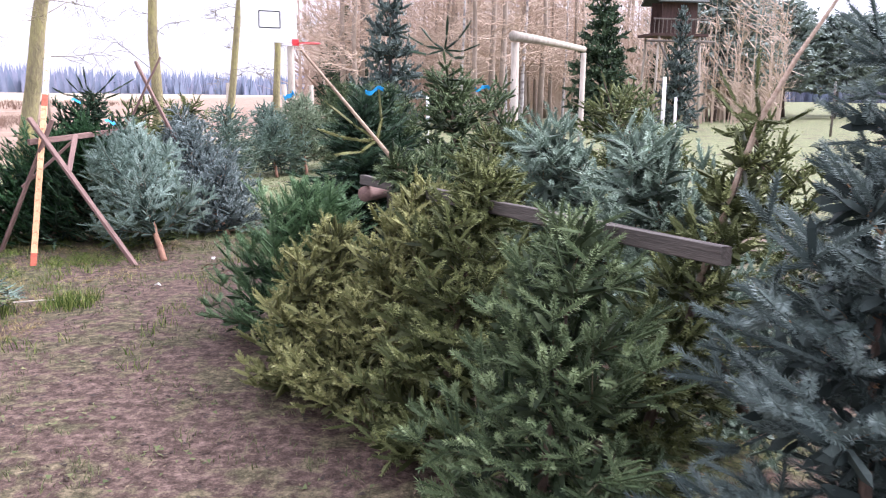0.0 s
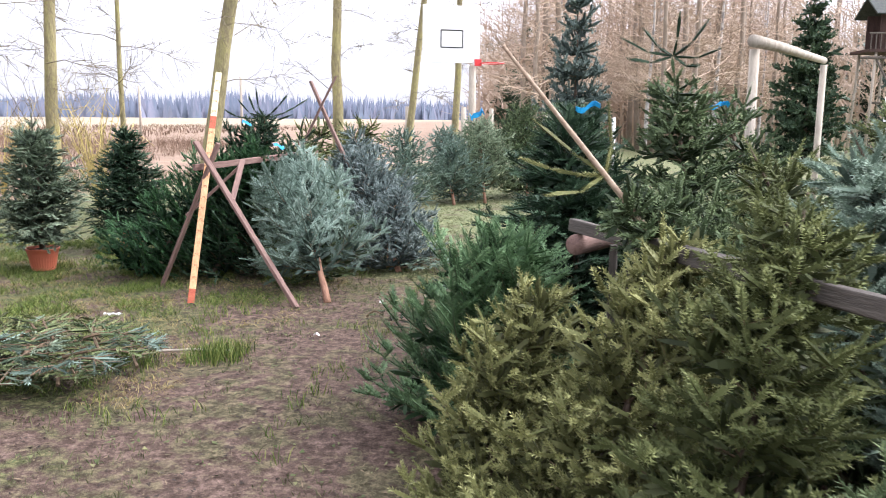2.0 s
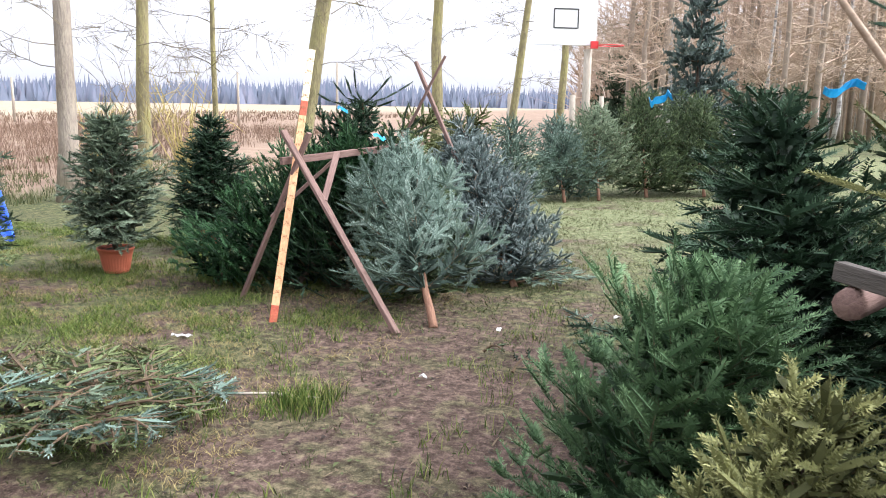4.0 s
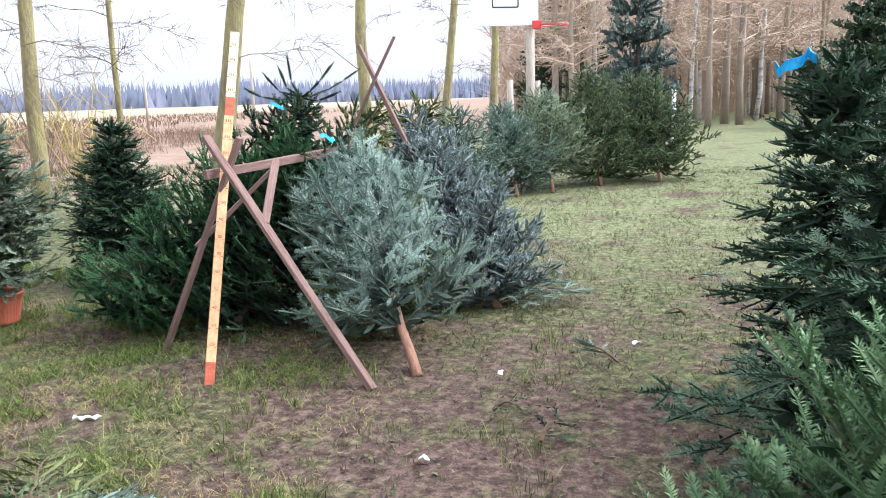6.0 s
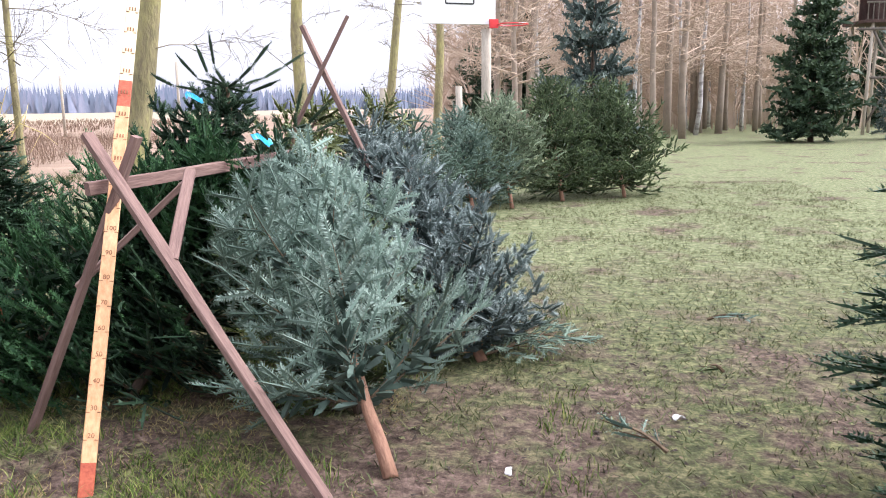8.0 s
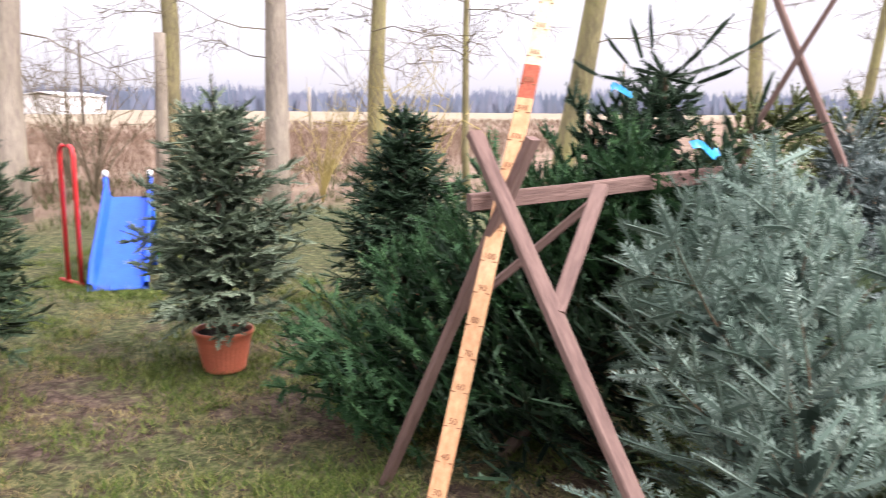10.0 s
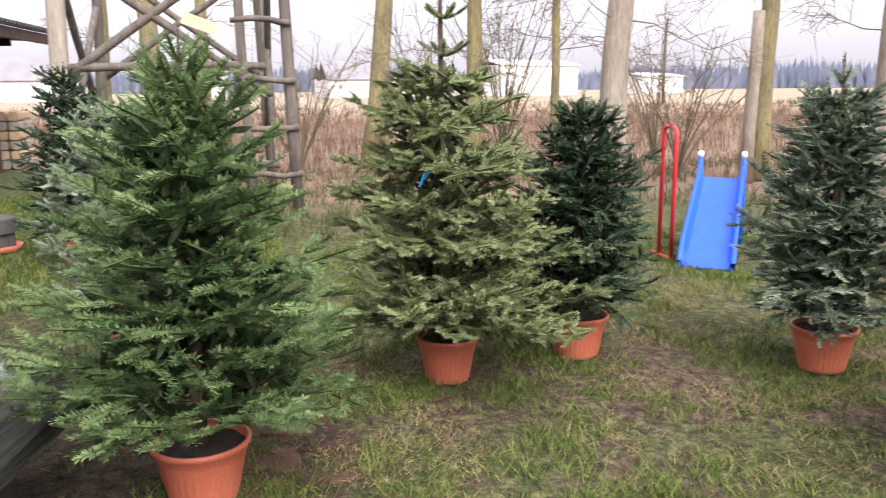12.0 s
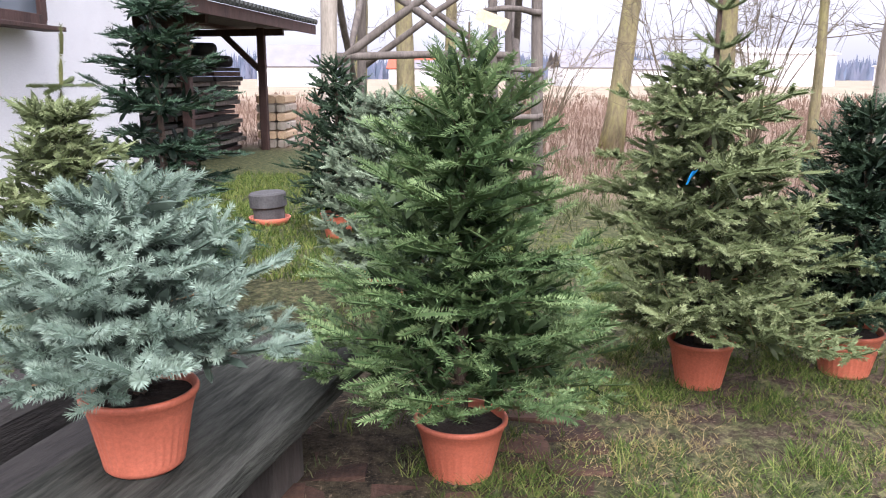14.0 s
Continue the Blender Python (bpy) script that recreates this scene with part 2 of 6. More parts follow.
# far woods: the bluish haze of distance is painted into the colour
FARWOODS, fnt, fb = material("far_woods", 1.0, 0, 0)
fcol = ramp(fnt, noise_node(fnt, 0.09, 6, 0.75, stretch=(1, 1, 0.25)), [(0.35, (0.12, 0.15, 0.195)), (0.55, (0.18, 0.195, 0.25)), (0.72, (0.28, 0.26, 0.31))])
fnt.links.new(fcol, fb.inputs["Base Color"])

# ground: trodden mauve-brown soil, short grass, yellowish moss, tan field beyond the trees
GROUND, nt, gbs = material("ground", 0.95, 0, 0.15)
mid = noise_node(nt, 1.3, 6, 0.62)
big = noise_node(nt, 0.35, 3, 0.5)
fine = noise_node(nt, 14.0, 8, 0.85)
tiny = noise_node(nt, 90.0, 3, 0.7)
soil = ramp(nt, fine, [(0.36, (0.015, 0.009, 0.006)), (0.50, (0.075, 0.050, 0.038)), (0.66, (0.21, 0.146, 0.118))])
grass = ramp(nt, fine, [(0.37, (0.010, 0.013, 0.005)), (0.5, (0.052, 0.062, 0.022)), (0.65, (0.19, 0.175, 0.08))])
lawn = ramp(nt, fine, [(0.37, (0.034, 0.038, 0.020)), (0.5, (0.122, 0.138, 0.062)), (0.63, (0.26, 0.255, 0.145))])
field = ramp(nt, noise_node(nt, 0.5, 5, 0.7), [(0.3, (0.15, 0.100, 0.070)), (0.5, (0.215, 0.150, 0.106)), (0.7, (0.285, 0.215, 0.15))])
geo = nt.nodes.new("ShaderNodeTexCoord")
sep = nt.nodes.new("ShaderNodeSeparateXYZ")
nt.links.new(geo.outputs["Object"], sep.inputs["Vector"])


def math_node(op, a, b=None, clamp=False):
    n = nt.nodes.new("ShaderNodeMath")
    n.operation, n.use_clamp = op, clamp
    for i, v in enumerate((a, b)):
        if v is None:
            continue
        if isinstance(v, (int, float)):
            n.inputs[i].default_value = v
        else:
            nt.links.new(v, n.inputs[i])
    return n.outputs[0]


def remap(v, a, b):
    n = nt.nodes.new("ShaderNodeMapRange")
    n.interpolation_type = "SMOOTHSTEP"
    n.inputs[1].default_value, n.inputs[2].default_value = a, b
    nt.links.new(v, n.inputs[0])
    return n.outputs[0]


# worn path runs past the piles: grass share falls along it
wob = math_node("ADD", sep.outputs["X"], math_node("MULTIPLY", math_node("SUBTRACT", big, 0.5), 3.0))
path_c = math_node("ADD", math_node("MULTIPLY", sep.outputs["Y"], -0.28), 0.05)
off = math_node("ABSOLUTE", math_node("SUBTRACT", wob, path_c))
off = math_node("SUBTRACT", off, math_node("MULTIPLY", remap(sep.outputs["Y"], 7.5, 5.0), 0.9))
worn = math_node("MULTIPLY", remap(off, 1.3, 0.2), remap(sep.outputs["Y"], 9.5, 7.0))
clumps = noise_node(nt, 7.0, 4, 0.6)
share = math_node("SUBTRACT", remap(math_node("ADD", math_node("MULTIPLY", mid, 0.55), math_node("MULTIPLY", clumps, 0.45)), 0.44, 0.56), math_node("MULTIPLY", worn, 0.5), True)
gcol = mix(nt, share, soil, grass)
# dark soil round the bench, with the shade of plank and firs painted in
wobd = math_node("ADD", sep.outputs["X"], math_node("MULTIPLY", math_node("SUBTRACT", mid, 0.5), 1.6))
shaded_soil = math_node("MULTIPLY", remap(wobd, -3.6, -4.4), math_node("MULTIPLY", remap(sep.outputs["Y"], 6.0, 5.3), remap(sep.outputs["Y"], 2.2, 3.2)))
gcol = mix(nt, math_node("MULTIPLY", shaded_soil, 0.92), gcol, ramp(nt, fine, [(0.4, (0.012, 0.010, 0.007)), (0.62, (0.075, 0.058, 0.035))]))
gcol = mix(nt, remap(sep.outputs["Y"], 7.0, 13.0), gcol, mix(nt, remap(mid, 0.30, 0.5), soil, lawn))
wobx = math_node("ADD", sep.outputs["X"], math_node("MULTIPLY", math_node("SUBTRACT", mid, 0.5), 2.0))
edge = math_node("ADD", wobx, math_node("MULTIPLY", math_node("MAXIMUM", math_node("SUBTRACT", sep.outputs["Y"], 10.0), 0.0), -0.33))
# paler stubble beyond the rough field
field = mix(nt, remap(sep.outputs["X"], -38.0, -62.0), field, ramp(nt, big, [(0.35, (0.24, 0.190, 0.130)), (0.65, (0.33, 0.275, 0.195))]))
edge = math_node("ADD", edge, math_node("MULTIPLY", remap(sep.outputs["Y"], 6.0, 3.5), 6.5))
# darker turf between the potted trees and the field
gcol = mix(nt, math_node("MULTIPLY", math_node("MULTIPLY", remap(wobx, -5.8, -7.2), remap(sep.outputs["Y"], 14.0, 11.5)), 0.75), gcol, grass)
gcol = mix(nt, math_node("MULTIPLY", remap(sep.outputs["X"], -7.5, -9.0), remap(sep.outputs["Y"], 6.0, 4.0)), gcol, grass)
gcol = mix(nt, remap(edge, -10.5, -12.5), gcol, field)
gcol = mix(nt, math_node("MULTIPLY", remap(tiny, 0.55, 0.75), 0.35), gcol, (0.30, 0.26, 0.17))
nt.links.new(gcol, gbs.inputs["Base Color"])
bump(nt, gbs, noise_node(nt, 45.0, 6, 0.8), 0.6, 0.015)

# ---- mesh helpers ----


class Geo:
    """Gathers triangles."""

    def __init__(self):
        self.v, self.f, self.n, self.tint = [], [], 0, []

    def add(self, v, f):
        v = np.asarray(v, float).reshape(-1, 3)
        f = np.asarray(f, int).reshape(-1, 3)
        self.v.append(v)
        self.f.append(f + self.n)
        self.n += len(v)

    def mesh(self, name, mat, smooth=False):
        me = bpy.data.meshes.new(name)
        v = np.concatenate(self.v) if self.v else np.zeros((0, 3))
        f = np.concatenate(self.f) if self.f else np.zeros((0, 3), int)
        me.vertices.add(len(v))
        me.vertices.foreach_set("co", v.ravel().astype(np.float32))
        me.loops.add(3 * len(f))
        me.loops.foreach_set("vertex_index", f.ravel().astype(np.int32))
        me.polygons.add(len(f))
        me.polygons.foreach_set("loop_start", np.arange(0, 3 * len(f), 3, dtype=np.int32))
        me.polygons.foreach_set("use_smooth", np.full(len(f), smooth))
        me.update(calc_edges=True)
        if self.tint:
            at = me.attributes.new("tint", "FLOAT", "POINT")
            at.data.foreach_set("value", np.concatenate(self.tint).astype(np.float32))
        me.materials.append(mat)
        return me

    def tube(self, pts, radii, k=6, cap=True):
        pts = np.asarray(pts, float)
        n = len(pts)
        radii = np.broadcast_to(np.asarray(radii, float), (n,))
        tan = np.gradient(pts, axis=0)
        tan /= np.linalg.norm(tan, axis=1)[:, None] + 1e-12
        ref = np.array((0, 0, 1.0)) if abs(tan[0][2]) < 0.9 else np.array((1.0, 0, 0))
        a = np.cross(tan, ref)
        a /= np.linalg.norm(a, axis=1)[:, None] + 1e-12
        b = np.cross(tan, a)
        ang = np.arange(k) * 2 * np.pi / k
        ring = pts[:, None] + radii[:, None, None] * (np.cos(ang)[None, :, None] * a[:, None] + np.sin(ang)[None, :, None] * b[:, None])
        i = np.arange(n - 1)[:, None] * k
        j = np.arange(k)[None]
        p, q = i + j, i + (j + 1) % k
        f = np.stack([np.stack([p, q, q + k], -1), np.stack([p, q + k, p + k], -1)], 2).reshape(-1, 3)
        v = ring.reshape(-1, 3)
        if cap:
            v = np.vstack([v, pts[0], pts[-1]])
            c0, c1 = n * k, n * k + 1
            jj = np.arange(k)
            f = np.vstack([f, np.stack([np.full(k, c0), (jj + 1) % k, jj], -1), np.stack([np.full(k, c1), (n - 1) * k + jj, (n - 1) * k + (jj + 1) % k], -1)])
        self.add(v, f)

    def beam(self, a, b, w, t, up=(0, 0, 1), bev=0.004, rough=0.0, rng=None):
        """A squared timber from a to b, w wide and t thick (along up), with bevelled edges."""
        a, b = np.array(a, float), np.array(b, float)
        d = b - a
        length = np.linalg.norm(d)
        d /= length
        u = np.array(up, float)
        u -= d * (u @ d)
        u /= np.linalg.norm(u)
        s = np.cross(d, u)
        hw, ht = w / 2, t / 2
        prof = [(hw - bev, -ht), (hw, -ht + bev), (hw, ht - bev), (hw - bev, ht), (-hw + bev, ht), (-hw, ht - bev), (-hw, -ht + bev), (-hw + bev, -ht)]
        n = max(2, int(length / 0.3) + 1) if rough else 2
        k = 8
        v = []
        for x in np.linspace(0, length, n):
            j = rng.normal(0, rough, (k, 2)) if rough else np.zeros((k, 2))
            for (p, q), (jp, jq) in zip(prof, j):
                v.append(a + d * x + s * (p + jp) + u * (q + jq))
        i = np.arange(n - 1)[:, None] * k
        jx = np.arange(k)[None]
        p, q = i + jx, i + (jx + 1) % k
        f = np.stack([np.stack([p, q, q + k], -1), np.stack([p, q + k, p + k], -1)], 2).reshape(-1, 3)
        caps = [(0, m + 1, m) for m in range(1, k - 1)] + [((n - 1) * k, (n - 1) * k + m, (n - 1) * k + m + 1) for m in range(1, k - 1)]
        self.add(v, np.vstack([f, caps]))

    def lathe(self, prof, k=32, centre=(0, 0, 0), ribs=None):
        """Profile of (radius, z) turned about z. ribs: (first, last, depth, count) rows whose radius is fluted."""
        ang = np.arange(k) * 2 * np.pi / k
        v = []
        for i, (r, z) in enumerate(prof):
            rr = np.full(k, r)
            if ribs and ribs[0] <= i <= ribs[1]:
                rr = rr - ribs[2] * (np.arange(k) % ribs[3] == 0)
            v.append(np.stack([rr * np.cos(ang), rr * np.sin(ang), np.full(k, z)], -1))
        n = len(prof)
        v = np.concatenate(v) + np.array(centre)
        i = np.arange(n - 1)[:, None] * k
        j = np.arange(k)[None]
        p, q = i + j, i + (j + 1) % k
        f = np.stack([np.stack([p, q, q + k], -1), np.stack([p, q + k, p + k], -1)], 2).reshape(-1, 3)
        self.add(v, f)


def part(name, g, mat, parent, label="", smooth=False):
    me = g.mesh(name, mat, smooth) if isinstance(g, Geo) else g
    ob = new(name, me)
    if parent is not None:
        ob.parent = parent
    if label:
        ob["label"] = label
    return ob


def thing(name, m, label, category, group="", kind=""):
    e = new(name)
    e.empty_display_size = 0.1
    e.matrix_world = m
    return tagged(e, label, category, group, kind)


# ---- conifers ----


def sprig_templates(style, n, seed):
    """Needles of a shoot of length 1: place along it, direction and width direction in the shoot's frame."""
    out = []
    for i in range(5):
        r = np.random.default_rng(seed * 10 + i)
        s = (np.arange(n) + r.uniform(-0.4, 0.4, n)) / (n - 1)
        turn = np.arange(n)
        if style == "fir":
            # two combed ranks, some needles lying over the top
            sg = np.where(turn % 2 == 0, 1, -1)
            phi = np.where(sg > 0, 0.0, np.pi) + sg * np.abs(r.normal(0.34, 0.26, n)) * np.where(turn % 4 == 0, 2.6, 1.0) - sg * 0.25 * (turn % 3 == 0)
            fwd = r.normal(0.40, 0.10, n)
        else:
            phi = turn * 2.39996 + r.normal(0, 0.2, n)
            fwd = r.normal(0.70, 0.14, n)
        end = np.clip((s - 0.80) / 0.20, 0, 1)
        fwd = fwd + (1.2 if style == "fir" else 0.75) * end
        d = np.stack([fwd, np.cos(phi), np.sin(phi)], -1)
        d /= np.linalg.norm(d, axis=1)[:, None]
        ln = r.uniform(0.82, 1.1, n) * (1 - 0.15 * end) * np.clip(0.6 + s * 4, 0, 1)
        w = np.cross(d, np.array((0, 0, 1.0) if style == "fir" else (1.0, 0, 0))) + r.normal(0, 0.25, (n, 3))
        w /= np.linalg.norm(w, axis=1)[:, None]
        out.append((s, d * ln[:, None], w))
    return out


def plant_needles(g, tpl, O, X, U, L, nl, nw, rng, core=0.3, flat=1.0, young=None, lance=False):
    """Sets a shoot of needles at each of the rows of O, X (axis), U (up), L (length), round a spindle of its packed inner needles.
    lance: needles widest near the middle, for the nearest trees."""
    X = X / np.linalg.norm(X, axis=1)[:, None]
    Y = np.cross(U, X)
    Y /= np.linalg.norm(Y, axis=1)[:, None] + 1e-9
    Z = np.cross(X, Y)
    which = rng.integers(0, len(tpl), len(O))
    size = rng.uniform(0.85, 1.12, len(O)) * nl
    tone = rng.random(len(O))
    # new growth paler; inner shoots darker, with the crown's shade painted in
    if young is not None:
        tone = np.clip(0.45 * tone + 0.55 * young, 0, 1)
    for k, (s, d, w) in enumerate(tpl):
        m = which == k
        if not m.any():
            continue
        o, x, y, z, l, q0 = O[m], X[m], Y[m], Z[m], L[m], size[m][:, None, None]
        base = o[:, None] + (l[:, None] * s[None])[..., None] * x[:, None]

        def world(q):
            return q[None, :, 0:1] * x[:, None] + q[None, :, 1:2] * y[:, None] + q[None, :, 2:3] * z[:, None]

        out = q0 * world(d)
        tip = base + out
        side = 0.5 * nw * world(w)
        if lance:
            mid = base + 0.5 * out
            v = np.stack([base, mid + side, tip, mid - side], 2).reshape(-1, 3)
            i4 = np.arange(len(v) // 4)[:, None] * 4
            g.add(v, np.concatenate([i4 + np.array((0, 1, 2)), i4 + np.array((0, 2, 3))]))
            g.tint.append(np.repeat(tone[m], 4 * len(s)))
        else:
            base = base + 0.25 * out
            v = np.stack([base - side, base + side, tip], 2).reshape(-1, 3)
            g.add(v, np.arange(len(v)).reshape(-1, 3))
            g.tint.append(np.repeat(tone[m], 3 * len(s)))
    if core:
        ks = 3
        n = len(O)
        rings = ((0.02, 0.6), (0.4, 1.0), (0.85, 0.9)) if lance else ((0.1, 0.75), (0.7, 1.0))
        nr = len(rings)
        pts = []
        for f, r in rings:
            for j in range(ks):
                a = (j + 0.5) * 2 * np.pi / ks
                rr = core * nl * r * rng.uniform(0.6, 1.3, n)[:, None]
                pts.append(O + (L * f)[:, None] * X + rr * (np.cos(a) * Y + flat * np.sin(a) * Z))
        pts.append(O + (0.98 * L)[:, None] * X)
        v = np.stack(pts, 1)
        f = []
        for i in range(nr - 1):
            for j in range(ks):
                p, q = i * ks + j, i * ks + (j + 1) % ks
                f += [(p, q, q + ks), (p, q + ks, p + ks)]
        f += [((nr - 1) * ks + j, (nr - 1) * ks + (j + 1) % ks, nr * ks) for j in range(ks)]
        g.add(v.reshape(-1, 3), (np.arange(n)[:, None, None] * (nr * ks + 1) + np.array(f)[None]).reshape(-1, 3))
        # spindle darker: older needles, plus the shade between needles painted in
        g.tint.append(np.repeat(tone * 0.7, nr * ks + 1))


TPL = {}


def unit(v):
    return v / (np.linalg.norm(v) + 1e-12)


def conifer_meshes(seed, H, R, style, bare=0.08, gap=0.19, per=6, elev=(0, 50), curve=0.1, leader=0.2, power=0.8, swell=0.2, shoot=0.11, nn=40, nl=0.02, nw=0.003,
                   lance=False, fill=4, small=0.6, spread=50, lift=0.0, planar=0.15, node=0.8, inner=0.18, floor=0.015, world=None, trunk_r=None, core=0.3, width=0.6, wild=1.0, top=4, twist=0.3, jit=0.08, tangle=1.0):
    """Trunk, twig and needle meshes of a young conifer of height H along +z, grown as whorls of boughs, each a frond of side shoots.
    elev, curve: the boughs' rise at the bottom and the top, and their upward bow. swell: how far the lowest boughs stay short.
    shoot: a year's growth. lift, planar: how far side shoots rise and leave the frond's plane. world: its pose, to keep twigs off the ground."""
    rng = np.random.default_rng(seed)
    key = (style, nn)
    if key not in TPL:
        TPL[key] = sprig_templates(style, nn, 7)
    tr, br, cr = Geo(), Geo(), Geo()
    r0 = trunk_r or 0.009 + 0.011 * H
    zz = np.linspace(0, H, 12)
    bend = np.cumsum(rng.normal(0, 0.007, (12, 2)), axis=0) * H * 0.5
    bend -= bend[0]
    tr.tube(np.column_stack([bend, zz]), r0 * (1 - zz / H) ** 1.05 + 0.003, 8)
    up = np.array((0, 0, 1.0))
    O, X, U, L, Y = [], [], [], [], []

    def clad(o, d, n, length, y):
        O.append(o)
        X.append(d)
        U.append(n)
        L.append(length)
        Y.append(y)

    def bough(o, D, lb, y0):
        """One branch: a needled axis with paired side shoots, the longer ones branched again."""
        s5 = np.linspace(0, 1, 6)
        Bn = unit(np.cross(up, D))
        P = o + lb * (s5[:, None] * D + (curve * s5 ** 2)[:, None] * up + (rng.normal(0, 0.08 * wild) * s5 ** 2)[:, None] * Bn)
        if world is not None and sum(world[2][c] * P[5][c] for c in range(3)) + world[2][3] < floor - 0.02:
            return
        br.tube(P, (0.0014 + 0.0065 * lb) * (1.05 - 0.85 * s5), 4, cap=False)
        N = np.cross(D, Bn)
        N = N if N @ up > 0 else -N
        k = max(1, int(round(lb * (1 - inner) / shoot)))
        ed = np.linspace(inner if lb > 1.5 * shoot else 0.0, 1.0, k + 1)
        Q = np.stack([np.interp(ed, s5, P[:, c]) for c in range(3)], -1)
        for i in range(k):
            d = Q[i + 1] - Q[i]
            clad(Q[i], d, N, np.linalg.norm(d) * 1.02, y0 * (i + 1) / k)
        # old inner twigs, tangled, their dark tone painting in the crown's inner shade
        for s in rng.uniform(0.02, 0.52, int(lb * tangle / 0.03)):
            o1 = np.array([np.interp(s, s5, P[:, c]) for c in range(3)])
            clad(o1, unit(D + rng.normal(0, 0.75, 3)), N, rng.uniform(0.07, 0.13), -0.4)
        if lb < 1.2 * shoot:
            return
        for s in np.arange(inner + 0.02, 1.0 - 0.5 * shoot / lb, node * shoot / lb):
            i = min(4, int(s * 5))
            T = unit(P[i + 1] - P[i])
            o1 = np.array([np.interp(s, s5, P[:, c]) for c in range(3)])
            for sg in (1.0, -1.0):
                ll = (width * lb * (1 - s) + 0.7 * shoot) * rng.uniform(0.7, 1.2)
                a = radians(rng.normal(spread, 8 * wild))
                d = unit(math.cos(a) * T + math.sin(a) * sg * Bn + rng.normal(0.05, planar) * N + lift * up)
                kk = max(1, int(round(ll / shoot)))
                seg = ll / kk
                q = o1 + rng.normal(0, 0.006, 3)
                start = q
                for j in range(kk):
                    e = unit(d + rng.normal(0, jit, 3))
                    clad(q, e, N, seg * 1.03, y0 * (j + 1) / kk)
                    if j >= 1 or rng.random() < 0.12:
                        sd = np.cross(N, e)
                        for sh in (0.8, -0.8):
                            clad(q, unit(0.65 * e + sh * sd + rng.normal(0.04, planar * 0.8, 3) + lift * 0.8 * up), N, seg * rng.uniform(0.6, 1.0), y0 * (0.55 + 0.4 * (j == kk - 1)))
                    q = q + e * seg
                    d = unit(d + 0.10 * T + 0.5 * curve * up)
                w = np.cross(q - start, N)
                w *= 0.0016 / (np.linalg.norm(w) + 1e-9)
                br.add([start - w, start + w, q - 0.2 * (q - start)], [(0, 1, 2)])

    def at(z):
        return np.array((np.interp(z, zz, bend[:, 0]), np.interp(z, zz, bend[:, 1]), z))

    levels = []
    z = bare * H
    while z < H - leader - 0.4 * gap:
        levels.append((z, per, 1.0))
        for zi in z + gap * (np.arange(fill) + 1) / (fill + 1):
            if zi < H - leader:
                levels.append((zi + rng.normal(0, 0.01), 1 + (fill > 4), small))
        z += gap * rng.uniform(0.9, 1.1) * (1 if z < 0.6 * H else 0.9)
    levels.append((H - leader, max(4, per - 1), 1.0))
    for z, count, size in levels:
        u = np.clip((z - bare * H) / (H - bare * H), 0, 1)
        phase = rng.uniform(0, 6.28)
        for i in range(count):
            az = phase + i * 2 * np.pi / count + rng.normal(0, 0.2)
            lb = (R * (1 - u) ** power * (1 - swell * max(0.0, 1 - u / 0.25)) + 0.05) * (1 + rng.normal(0, 0.12 * wild)) * (size if size == 1.0 else size * rng.uniform(0.6, 1.2))
            el = radians(elev[0] + (elev[1] - elev[0]) * u ** 1.2 + rng.normal(0, 6 * wild))
            bough(at(z), np.array((math.cos(az) * math.cos(el), math.sin(az) * math.cos(el), math.sin(el))), max(0.05, lb), 1.0)
    # twigs round the trunk, toned dark as painted inner shade
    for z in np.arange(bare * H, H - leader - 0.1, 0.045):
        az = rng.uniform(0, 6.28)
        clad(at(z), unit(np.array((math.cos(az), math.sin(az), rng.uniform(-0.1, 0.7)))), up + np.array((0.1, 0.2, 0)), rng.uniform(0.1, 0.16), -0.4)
    n_top = max(1, int(round(leader / shoot)))
    tipp = at(H)
    for i in range(n_top):
        clad(tipp - up * (leader * (1 - i / n_top)), up, np.array((1.0, 0, 0)), leader / n_top * 1.05, 1.0)
    for i in range(top):
        az = i * 2 * math.pi / max(1, top) + 0.5
        clad(tipp - up * leader * 0.5, np.array((math.cos(az), math.sin(az), 1.1)), up + np.array((0.3, 0.1, 0)), min(shoot, leader * 0.6), 1.0)
    O, X, U, L, Y = (np.array(q) for q in (O, X, U, L, Y))
    X = X / np.linalg.norm(X, axis=1)[:, None]
    if world is not None:
        wz = np.array([[world[2][c] for c in range(3)]])
        h = (O * wz).sum(1) + world[2][3]
        q = (h > floor) & (h + (X * wz).sum(1) * L > floor)
        O, X, U, L, Y = O[q], X[q], U[q], L[q], Y[q]
    U = U + np.cross(X, U) * rng.normal(0, twist, len(O))[:, None]
    # older wood inside carries fewer, broader-drawn needles
    few, scant = (style, max(6, nn // 4)), (style, 4)
    for k in (few, scant):
        if k not in TPL:
            TPL[k] = sprig_templates(style, k[1], 7)
    flat = 0.5 if style == "fir" else 1.0
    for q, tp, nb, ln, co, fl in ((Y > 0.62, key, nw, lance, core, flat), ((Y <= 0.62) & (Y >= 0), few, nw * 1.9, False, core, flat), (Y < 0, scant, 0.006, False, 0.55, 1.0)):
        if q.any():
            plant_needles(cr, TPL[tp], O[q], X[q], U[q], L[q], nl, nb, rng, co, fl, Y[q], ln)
    w = np.cross(X, rng.normal(0, 1, X.shape))
    w *= 0.0014 / (np.linalg.norm(w, axis=1)[:, None] + 1e-9)
    v = np.stack([O - w, O + w, O + X * L[:, None] * 0.95], 1).reshape(-1, 3)
    br.add(v, np.arange(len(v)).reshape(-1, 3))
    return tr, br, cr


